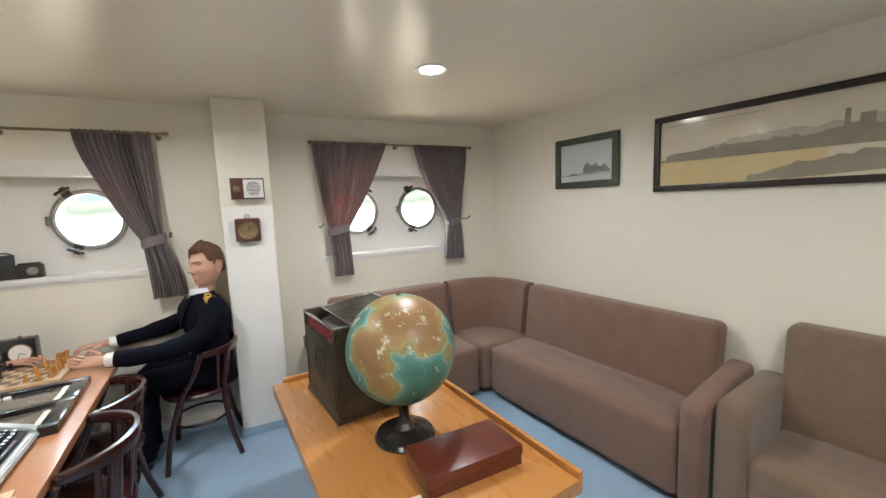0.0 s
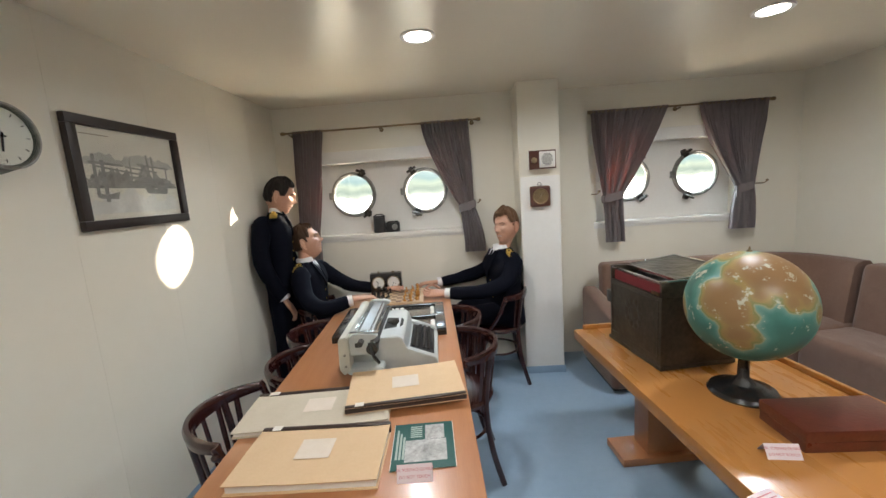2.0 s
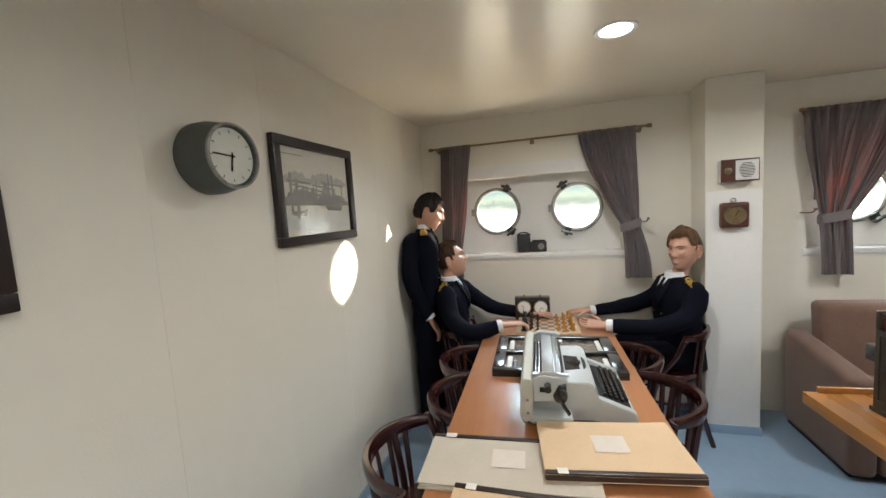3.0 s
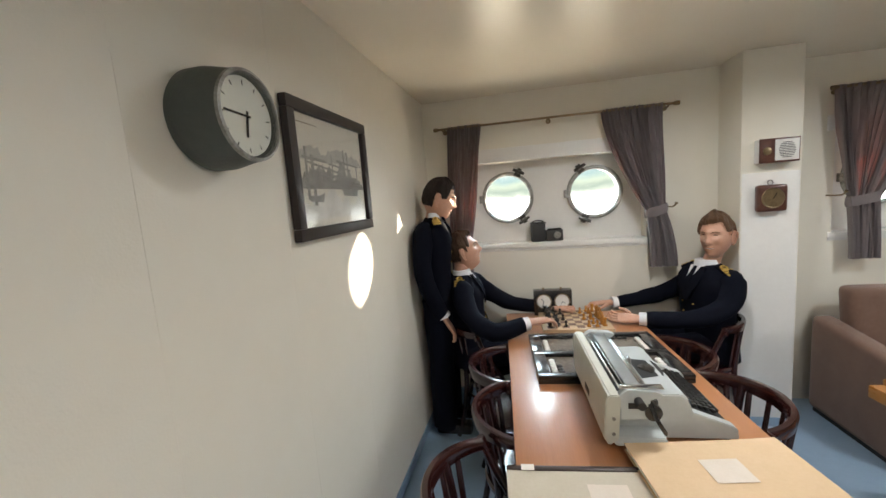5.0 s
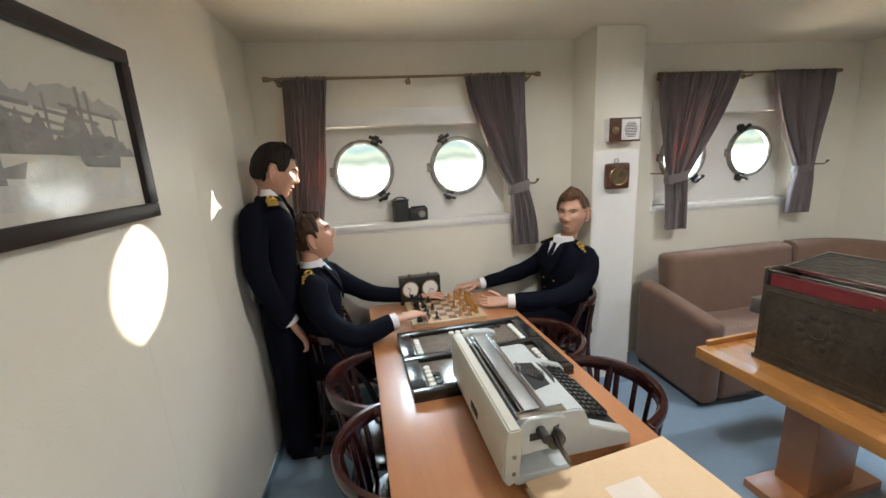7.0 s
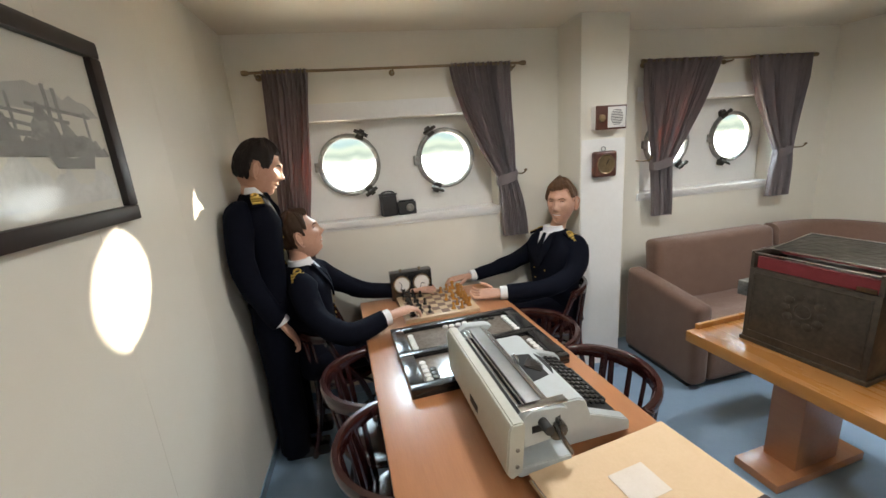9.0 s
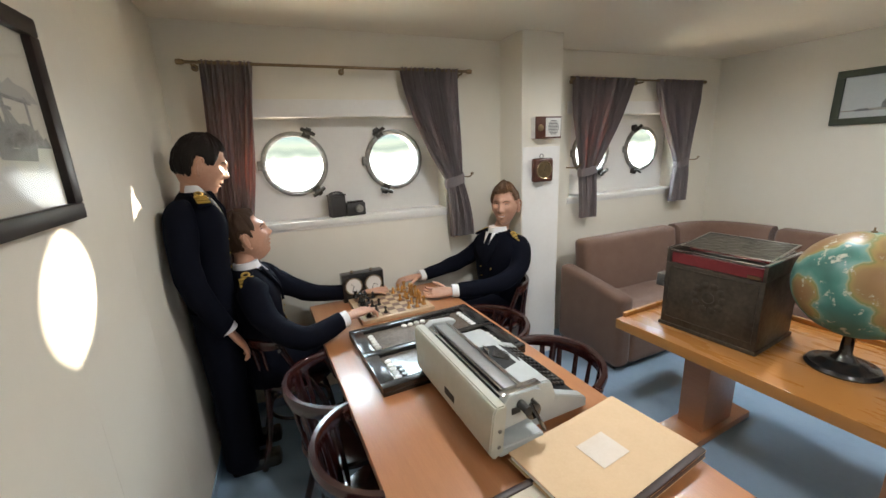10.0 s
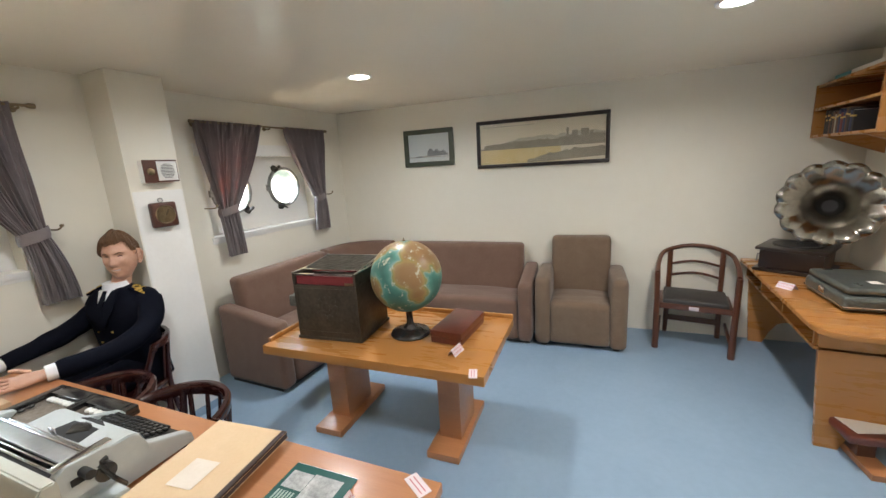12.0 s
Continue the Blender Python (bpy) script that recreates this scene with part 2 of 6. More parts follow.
def hull_plate(name, x0, x1, y, z0, z1, holes, r, depths=(0.02, 0.02)):
    """White hull plating behind a recess, pierced by round holes."""
    bm = bmesh.new()
    n = 40
    mids = [x0] + [(a[0] + b[0]) / 2 for a, b in zip(holes, holes[1:])] + [x1]
    for (cx, cz), a, b, thick in zip(holes, mids, mids[1:], depths):
        front, back, rim_f, rim_b = [], [], [], []
        for k in range(n):
            t = 2 * math.pi * (k + 0.5) / n
            c, s = math.cos(t), math.sin(t)
            ex = ((b - cx) if c > 0 else (cx - a)) / max(abs(c), 1e-6)
            ez = ((z1 - cz) if s > 0 else (cz - z0)) / max(abs(s), 1e-6)
            e = min(ex, ez)
            front.append(bm.verts.new((cx + c * e, y, cz + s * e)))
            rim_f.append(bm.verts.new((cx + c * r, y, cz + s * r)))
            back.append(bm.verts.new((cx + c * e, y + thick, cz + s * e)))
            rim_b.append(bm.verts.new((cx + c * r, y + thick, cz + s * r)))
        for i in range(n):
            j = (i + 1) % n
            bm.faces.new((front[i], front[j], rim_f[j], rim_f[i]))
            bm.faces.new((rim_f[i], rim_f[j], rim_b[j], rim_b[i]))
            bm.faces.new((rim_b[i], rim_b[j], back[j], back[i]))
    return structure(name, bm, WHITE, "white painted steel hull plating with round portholes", "wall")


WIN1 = (-1.86, -0.55, 1.235, 1.86)
WIN2 = (0.62, 1.84, 1.195, 1.87)
wall_with_window("wall_north_1", LEFT, -0.05, YL, 0.13, *WIN1)
wall_with_window("wall_north_2", 0.12, 2.45, YR, 0.13, *WIN2)
HOLES1 = [(-1.52, 1.588), (-0.875, 1.586)]
HOLES2 = [(0.94, 1.56), (1.54, 1.57)]
# unequal plate depths are made up to trim the sun beam through each hole
hull_plate("wall_north_3", -2.2, 0.05, YHULL + 0.04, 1.0, 2.1, HOLES1, 0.18, (0.016, 0.13))
hull_plate("wall_north_4", 0.05, 2.6, YHULL + 0.135, 1.0, 2.1, HOLES2, 0.18)
for nm, x0, x1, y0 in (("wall_north_5", -2.3, 0.08, YHULL + 0.04), ("wall_north_6", 0.05, 2.8, YHULL + 0.135)):
    bm = bmesh.new()
    box(bm, x0, x1, y0, y0 + 0.1, -0.1, 1.0)
    box(bm, x0, x1, y0, y0 + 0.1, 2.1, TOP + 0.1)
    structure(nm, bm, WHITE, "white painted steel hull plating", "wall")
structure("column", new_box(-0.1, 0.217, 2.84, 3.4, 0, TOP, bevel=0.006), WALL, "cream boxed-in square column", "column")
# thin plate, whiter than the column, up to 1.63 m
structure("column_cladding", new_box(-0.093, 0.21, 2.8365, 2.8395, 0.061, 1.63, bevel=0.001), WHITE, "thin whiter plate over the lower front of the column", "column")
for nm, w, y in (("window_trim_1", WIN1, YL), ("window_trim_2", WIN2, YR)):
    x0, x1, z0, z1 = w
    bm = bmesh.new()
    box(bm, x0 - 0.02, x1 + 0.02, y - 0.014, y + 0.1296, z0 - 0.034, z0 + 0.004, bevel=0.003)
    box(bm, x0 - 0.02, x1 + 0.02, y - 0.006, y - 0.0005, z0 - 0.052, z0 - 0.0345, bevel=0.002)
    box(bm, x0 - 0.05, x1 + 0.02, y - 0.012, y - 0.0005, z1, z1 + 0.1, bevel=0.004)
    box(bm, x1, x1 + 0.05, y - 0.012, y - 0.0005, z0 + 0.005, z1 - 0.001, bevel=0.004)
    structure(nm, bm, WHITE, "cream painted window sill and header board", "window trim")
bm = bmesh.new()
box(bm, LEFT, LEFT + 0.008, BACK, YL, 0, 0.06, bevel=0.002)
box(bm, LEFT, -0.105, YL - 0.008, YL, 0, 0.06, bevel=0.002)
box(bm, -0.108, 0.224, 2.832, 2.84, 0, 0.06, bevel=0.002)
box(bm, 0.217, 0.224, 2.84, YR, 0, 0.06, bevel=0.002)
structure("baseboard", bm, VINYL, "blue-grey coved vinyl skirting", "baseboard")

# ---- lamps ----
def downlight(x, y, power, colour):
    ob = thing("ceiling_light", pose(x, y, TOP), "round white recessed downlight, switched on, in the ceiling", "ceiling light", "downlights")
    bm = bmesh.new()
    lathe(bm, [(0.066, -0.004), (0.085, -0.008), (0.09, -0.004), (0.09, 0.0)], 36)
    part("frame", bm, WHITE, ob, "white trim ring")
    bm = bmesh.new()
    lathe(bm, [(0.0005, -0.0055), (0.066, -0.0055), (0.066, -0.002)], 36)
    part("diffuser", bm, LED, ob, "glowing round diffuser")
    l, d = lamp("downlight", "AREA", pose(x, y, TOP - 0.012), power, colour)
    d.shape, d.size, d.spread = "DISK", 0.13, radians(165)


COOL, NEUTRAL = (0.95, 0.975, 1.0), (1.0, 0.965, 0.94)
# the last one, at (-0.75, -0.35), is unseen and added to complete the grid
for x, y, power, colour in ((-0.745, 1.82, 4.9, COOL), (1.02, 1.87, 5.4, COOL), (0.93, -0.335, 7.4, NEUTRAL), (-0.75, -0.35, 4.4, NEUTRAL)):
    downlight(x, y, power, colour)

# ---- tables ----
T1 = pose(-1.02, 1.66, 0, 0, 0, 3.7)
ob = thing("dining_table", T1, "long reddish-brown wooden mess table with laminate top", "table")
bm = new_box(-0.457, 0.385, -1.137, 1.285, 0.712, 0.75, bevel=0.006)
part("tabletop", bm, OAK_RED, ob)
for y in (-0.8, 0.8):
    bm = new_box(-0.09, 0.09, y - 0.04, y + 0.04, 0.05, 0.712, bevel=0.004)
    part("leg", bm, OAK_RED, ob)
    bm = new_box(-0.33, 0.33, y - 0.08, y + 0.08, 0, 0.05, bevel=0.006)
    part("foot", bm, OAK_RED, ob)

T2 = pose(0.535, 1.44, 0, 0, 0, 4.8)
ob = thing("display_table", T2, "orange-brown wooden table with raised fiddle rails on two plank legs", "table")
part("tabletop", new_box(-0.385, 0.405, -0.715, 0.725, 0.583, 0.64, bevel=0.004), OAK, ob)
for y in (-0.42, 0.38):
    part("leg", new_box(-0.14, 0.14, y - 0.07, y + 0.07, 0.045, 0.583, bevel=0.005), OAK_RED, ob)
    part("foot", new_box(-0.29, 0.29, y - 0.1, y + 0.1, 0, 0.045, bevel=0.006), OAK_RED, ob)
bm = new_box(0.385, 0.405, -0.715, 0.725, 0.64, 0.668, bevel=0.004)
part("rail", bm, OAK, ob)
part("rail", new_box(-0.33, 0.384, 0.705, 0.725, 0.64, 0.668, bevel=0.004), OAK, ob)


# ---- seating along the walls ----
def pad(x0, x1, y0, y1, z0, z1, r=0.045, puff=0.0):
    """An upholstered block, softly rounded, its top a little domed."""
    bm = new_box(x0, x1, y0, y1, z0, z1, bevel=r, seg=4)
    if puff:
        bmesh.ops.subdivide_edges(bm, edges=[e for e in bm.edges if e.calc_length() > 0.15], cuts=5, use_grid_fill=True)
        cx, cy, hx, hy = (x0 + x1) / 2, (y0 + y1) / 2, (x1 - x0) / 2, (y1 - y0) / 2
        for v in bm.verts:
            if v.co.z > z1 - 0.02:
                v.co.z += puff * (1 - ((v.co.x - cx) / hx) ** 4) * (1 - ((v.co.y - cy) / hy) ** 4) + 0.004 * noise.noise(v.co * 5)
    return bm


def seat_pad(x0, x1, y0, y1, z0, z1):
    """A seat whose cover runs down over its front, with soft creases across the sitting area."""
    bm = pad(x0, x1, y0, y1, z0, z1, 0.05, 0.012)
    bmesh.ops.subdivide_edges(bm, edges=[e for e in bm.edges if e.calc_length() > 0.06], cuts=3, use_grid_fill=True)
    for v in bm.verts:
        p = v.co
        if p.z > z1 - 0.03:
            v.co.z += 0.005 * noise.noise(Vector((p.x * 4, p.y * 11, x1))) + 0.003 * noise.noise(Vector((p.x * 13, p.y * 22, x1)))
        elif p.y < y0 + 0.03:
            v.co.y += 0.005 * noise.noise(Vector((p.x * 5, p.z * 9, x1 + 3)))
    return bm


def lean(bm, y_front, z0, slope):
    """Lean a back cushion away from the sitter (towards +y) with height."""
    for v in bm.verts:
        if v.co.z > z0:
            v.co.y += (v.co.z - z0) * slope
    return bm


# built facing -y: the front at y=0, the back at y=depth
def sofa_unit(name, m, width, label, cat, fabric, arms=(False, False), depth=0.66, back=0.875, group="corner sofa units"):
    ob = thing(name, m, label, cat, group)
    a0 = 0.13 if arms[0] else 0.0
    a1 = 0.13 if arms[1] else 0.0
    part("base", new_box(a0 - 0.004 if arms[0] else 0.004, width - a1 + 0.004 if arms[1] else width - 0.004, 0.05, depth - 0.02, 0.035, 0.3, bevel=0.012, seg=3), fabric, ob)
    part("plinth", new_box(0.03, width - 0.03, 0.06, depth - 0.05, 0, 0.036), MATT_BLACK, ob, "dark recessed plinth")
    part("seat", seat_pad(a0 + 0.004, width - a1 - 0.004, 0.0, depth - 0.16, 0.037, 0.425), fabric, ob)
    part("backrest", lean(pad(a0 + 0.004, width - a1 - 0.004, depth - 0.24, depth - 0.09, 0.3, back, 0.055), 0, 0.42, 0.14), fabric, ob)
    for on, x in ((arms[0], 0), (arms[1], width - 0.13)):
        if on:
            bm = pad(x, x + 0.13, -0.005, depth - 0.03, 0.03, 0.6, 0.05)
            for v in bm.verts:
                if v.co.z > 0.3:
                    v.co.z += 0.1 * (v.co.y / depth) - 0.02
            part("armrest", bm, fabric, ob)
    return ob


ANG = math.degrees(math.atan(0.1))
# long run by the east wall: its local x runs towards the camera's end of the room
E0 = pose(1.735, 2.44, 0, 0, 0, -90 + ANG)
sofa_unit("sofa_unit", E0, 1.605, "brown velour three-seat sofa section with one armrest", "sofa", FABRIC, (False, True), depth=0.62)
sofa_unit("sofa_unit", pose(0.455, 2.43, 0, 0, 0, 1.5), 1.215, "brown velour sofa section with an armrest beside the column", "sofa", FABRIC, (True, False), depth=0.68)
ob = thing("corner_sofa_unit", pose(1.68, 2.455, 0, 0, 0, 1.5), "brown velour corner seat joining two sofa sections", "sofa", "corner sofa units")
cw = 0.56
part("base", new_box(0.01, cw, 0.05, 0.66, 0.035, 0.3, bevel=0.02), FABRIC, ob)
part("plinth", new_box(0.04, cw - 0.04, 0.06, 0.6, 0, 0.036), MATT_BLACK, ob, "dark recessed plinth")
part("seat", seat_pad(0.006, cw - 0.02, 0.0, 0.52, 0.037, 0.425), FABRIC, ob)
# the curved back: an arc swept round the corner
bm = bmesh.new()
arc = [(0.0, 0.44), (0.14, 0.44), (0.27, 0.41), (0.36, 0.34), (0.41, 0.22), (0.425, 0.13), (0.428, 0.035)]
loops = []
for p in spline([(x, y, 0) for x, y in arc], 5):
    loops.append(p)
rs = []
for i, p in enumerate(loops):
    d = (loops[min(i + 1, len(loops) - 1)] - loops[max(i - 1, 0)]).normalized()
    o = Vector((-d.y, d.x, 0))
    prof = [(0, 0.3), (0.01, 0.5), (0.05, 0.84), (0.075, 0.87), (0.11, 0.885), (0.16, 0.88), (0.185, 0.85), (0.175, 0.5), (0.16, 0.3)]
    rs.append([p + o * a + Vector((0, 0, z)) for a, z in prof])
rings(bm, rs)
part("backrest", bm, FABRIC, ob, smooth=60)

ob = thing("armchair", pose(1.905, 0.82, 0, 0, 0, -90 + 6), "taupe velour club armchair with rounded arms", "armchair")
w, dep = 0.78, 0.6
part("base", new_box(0.1, w - 0.1, 0.06, dep - 0.02, 0.03, 0.3, bevel=0.02), FABRIC_TAN, ob)
part("seat", seat_pad(0.135, w - 0.135, 0.01, 0.47, 0.035, 0.43), FABRIC_TAN, ob)
part("backrest", lean(pad(0.12, w - 0.12, 0.4, 0.55, 0.3, 0.95, 0.055), 0, 0.42, 0.1), FABRIC_TAN, ob)
for x in (0.0, w - 0.14):
    bm = pad(x, x + 0.14, 0.0, dep - 0.02, 0.02, 0.62, 0.058)
    for v in bm.verts:
        if v.co.z > 0.3:
            v.co.z += 0.04 * math.sin(math.pi * min(max(v.co.y / dep, 0), 1)) + 0.03
    part("armrest", bm, FABRIC_TAN, ob)
for x in (0.08, w - 0.08):
    for y in (0.08, dep - 0.1):
        part("foot", new_box(x - 0.025, x + 0.025, y - 0.025, y + 0.025, 0, 0.031), MATT_BLACK, ob)

# ---- curtains, rods and portholes ----
def curtain(name, top, waist, hem, z_top, z_waist, z_hem, y, label, folds=7, depth=0.034, tied=True):
    """A pleated curtain: (x0, x1) at the rod, at the tie and at the hem."""
    ob = thing(name, pose(0, 0, 0), label, "curtain", "porthole curtains")
    bm = bmesh.new()
    nu, nv = 150, 50
    grid = []
    for j in range(nv + 1):
        z = z_top + (z_hem - z_top) * j / nv
        if z >= z_waist:
            t = (z_top - z) / (z_top - z_waist)
            s = t ** 1.5 if tied else t
            a, b = (top[0] + (waist[0] - top[0]) * s, top[1] + (waist[1] - top[1]) * (t ** 1.15))
        else:
            t = (z_waist - z) / (z_waist - z_hem)
            s = math.sin(t * math.pi / 2) ** 0.8
            a, b = (waist[0] + (hem[0] - waist[0]) * s, waist[1] + (hem[1] - waist[1]) * s)
        row = []
        for i in range(nu + 1):
            u = i / nu
            near_top = max(0, 1 - (z_top - z) / 0.16)
            wob = 0.35 * noise.noise(Vector((u * 4, z * 2.2, top[0] * 7)))
            ph = u * folds * 2 * math.pi + wob * 2.4
            amp = depth * (0.85 + 0.6 * noise.noise(Vector((u * 9, 3 + z, top[1] * 3)))) * (1 - 0.3 * near_top)
            wave = math.sin(ph)
            fold = 1.0 - 2.0 * abs(wave) ** 0.6 + 0.3 * math.sin(2.3 * ph + 1.7 * noise.noise(Vector((u * 5, z * 3, 2.0))))
            pinch = near_top * 0.012 * math.sin(ph * 3)
            x = a + (b - a) * u + 0.007 * math.sin(ph * 2) + 0.004 * math.sin(ph * 0.5 + z * 7)
            row.append(bm.verts.new((x, y + amp * 0.8 * fold + pinch, z)))
        grid.append(row)
    for r0, r1 in zip(grid, grid[1:]):
        for i in range(nu):
            bm.faces.new((r0[i], r0[i + 1], r1[i + 1], r1[i]))
    part("cloth", bm, CURTAIN, ob, smooth=80)
    if tied:
        bm = bmesh.new()
        cx, hw = (waist[0] + waist[1]) / 2, (waist[1] - waist[0]) / 2 + 0.012
        loops = []
        for k in range(28):
            t = 2 * math.pi * k / 28
            c = Vector((cx + hw * math.cos(t), y + 0.045 * math.sin(t), z_waist + 0.018 * math.cos(t)))
            o = Vector((math.cos(t) * 0.004, math.sin(t) * 0.004, 0))
            loops.append([c + Vector((0, 0, -0.032)), c + o + Vector((0, 0, -0.012)), c + o + Vector((0, 0, 0.012)), c + Vector((0, 0, 0.032)), c - o])
        loops.append(loops[0])
        rings(bm, loops, cap=False)
        part("tieback", bm, CURTAIN, ob, "grey-mauve cloth tieback band", smooth=60)
    return ob


R1Y, R2Y, RZ = 3.035, 3.132, 2.127
LAB = "grey-mauve pleated curtain held by a tieback beside the porthole window"
curtain("curtain", (-1.925, -1.675), (-1.96, -1.79), (-1.965, -1.79), RZ + 0.012, 1.3, 0.95, R1Y, "grey-mauve pleated curtain hanging straight beside the porthole window", 5, 0.024, False)
curtain("curtain", (-0.86, -0.46), (-0.57, -0.455), (-0.555, -0.375), RZ + 0.012, 1.43, 1.04, R1Y, LAB)
curtain("curtain", (0.555, 1.19), (0.655, 0.81), (0.67, 0.83), RZ + 0.012, 1.42, 1.03, R2Y, LAB, 9)
curtain("curtain", (1.44, 1.995), (1.765, 1.885), (1.715, 1.915), RZ + 0.012, 1.43, 1.08, R2Y, LAB, 8)
for x0, x1, y, wy in ((-2.01, -0.385, R1Y, YL), (0.55, 2.02, R2Y, YR)):
    ob = thing("curtain_rod", pose((x0 + x1) / 2, y, RZ), "thin aged brass curtain rod with small end knobs on brackets", "curtain rod", "curtain rods")
    h = (x1 - x0) / 2
    bm = tube(bmesh.new(), [(-h, 0, 0), (h, 0, 0)], 0.008, 12)
    part("rod", bm, BRASS, ob)
    for s in (-1, 1):
        bm = bmesh.new()
        lathe(bm, [(0.002, -0.022), (0.013, -0.018), (0.015, 0), (0.012, 0.014), (0.008, 0.02)], 16, pose(s * h, 0, 0, 0, -90 * s, 0))
        part("finial", bm, BRASS, ob)
    for x in (-h + 0.05, 0.0, h - 0.05):
        bm = tube(bmesh.new(), [(x, 0, -0.013), (x, 0.02, -0.016), (x, wy - y - 0.001, -0.012)], 0.006, 8)
        lathe(bm, [(0.018, 0), (0.018, 0.006), (0.008, 0.008)], 14, pose(x, wy - y, -0.012, 90, 0, 0))
        part("bracket", bm, BRASS, ob)
for x, y, wy in ((-0.42, R1Y, YL), (0.585, R2Y, YR), (1.95, R2Y, YR)):
    bm = tube(bmesh.new(), spline([(0, wy - y - 0.001, 0.0), (0, 0.0, 0.0), (0, -0.05, 0.004), (0.012, -0.065, 0.02)], 4), [0.005] * 12 + [0.006], 8)
    lathe(bm, [(0.004, -0.008), (0.01, -0.004), (0.011, 0.004), (0.004, 0.009)], 12, pose(0.012, -0.065, 0.024))
    ob = part("curtain_hook", bm, BRASS)
    ob.matrix_world = pose(x, y, 1.45)
    tagged(ob, "aged brass curtain tieback hook on the wall", "curtain hook", "tieback hooks")


def porthole(x, z, y, clamps):
    ob = thing("porthole", pose(x, y, z), "round porthole in a worn grey steel ring with two clamps", "porthole", "portholes")
    bm = bmesh.new()
    face = pose(0, 0, 0, 90, 0, 0)
    lathe(bm, [(0.176, -0.003), (0.176, 0.02), (0.18, 0.026), (0.194, 0.026), (0.199, 0.02), (0.201, 0.0), (0.176, -0.003)], 48, face)
    part("outer_ring", bm, STEEL, ob, "pitted grey steel ring")
    bm = bmesh.new()
    lathe(bm, [(0.169, 0.01), (0.17, 0.02), (0.175, 0.022), (0.1755, 0.01), (0.169, 0.01)], 48, face)
    part("glass_retainer", bm, STEEL, ob)
    bm = bmesh.new()
    lathe(bm, [(0.0005, 0.012), (0.171, 0.012), (0.171, 0.018), (0.0005, 0.018)], 40, face)
    g = part("pane", bm, GLASS, ob, "clear round glass")
    g.visible_shadow = False
    for k in range(12):
        t = 2 * math.pi * k / 12
        bm = bmesh.new()
        lathe(bm, [(0.0075, 0), (0.0075, 0.004), (0.002, 0.006)], 8, pose(0.187 * math.cos(t), -0.026, 0.187 * math.sin(t), 90, 0, 0))
        part("rivet", bm, STEEL, ob)
    for a in clamps:
        bm = bmesh.new()
        c, s = math.cos(radians(a)), math.sin(radians(a))
        prism(bm, [(-0.026, -0.028), (0.026, -0.028), (0.022, 0.01), (0.014, 0.036), (-0.014, 0.036), (-0.022, 0.01)], 0.0, 0.036, pose(0.205 * c, 0.0, 0.205 * s, 90, 0, 0) @ pose(0, 0, 0, 0, 0, a - 90))
        tube(bm, [(0.205 * c, -0.02, 0.205 * s), (0.215 * c, -0.062, 0.215 * s)], 0.011, 10)
        tube(bm, [(0.215 * c - 0.044 * s, -0.06, 0.215 * s + 0.044 * c), (0.215 * c - 0.02 * s, -0.064, 0.215 * s + 0.02 * c), (0.215 * c, -0.066, 0.215 * s), (0.215 * c + 0.02 * s, -0.064, 0.215 * s - 0.02 * c), (0.215 * c + 0.044 * s, -0.06, 0.215 * s - 0.044 * c)], [0.013, 0.015, 0.009, 0.015, 0.013], 10, flat=0.6)
        part("clamp", bm, DARKSTEEL, ob, "dark wing-nut clamp")
    bm = new_box(-0.22, -0.195, -0.028, 0.0, -0.03, 0.03, bevel=0.004)
    part("hinge", bm, STEEL, ob)


for (x, z), a in zip(HOLES1, ((64, -56), (120, -112))):
    porthole(x, z, YHULL + 0.038, a)
for (x, z), a in zip(HOLES2, ((64, -56), (120, -112))):
    porthole(x, z, YHULL + 0.133, a)


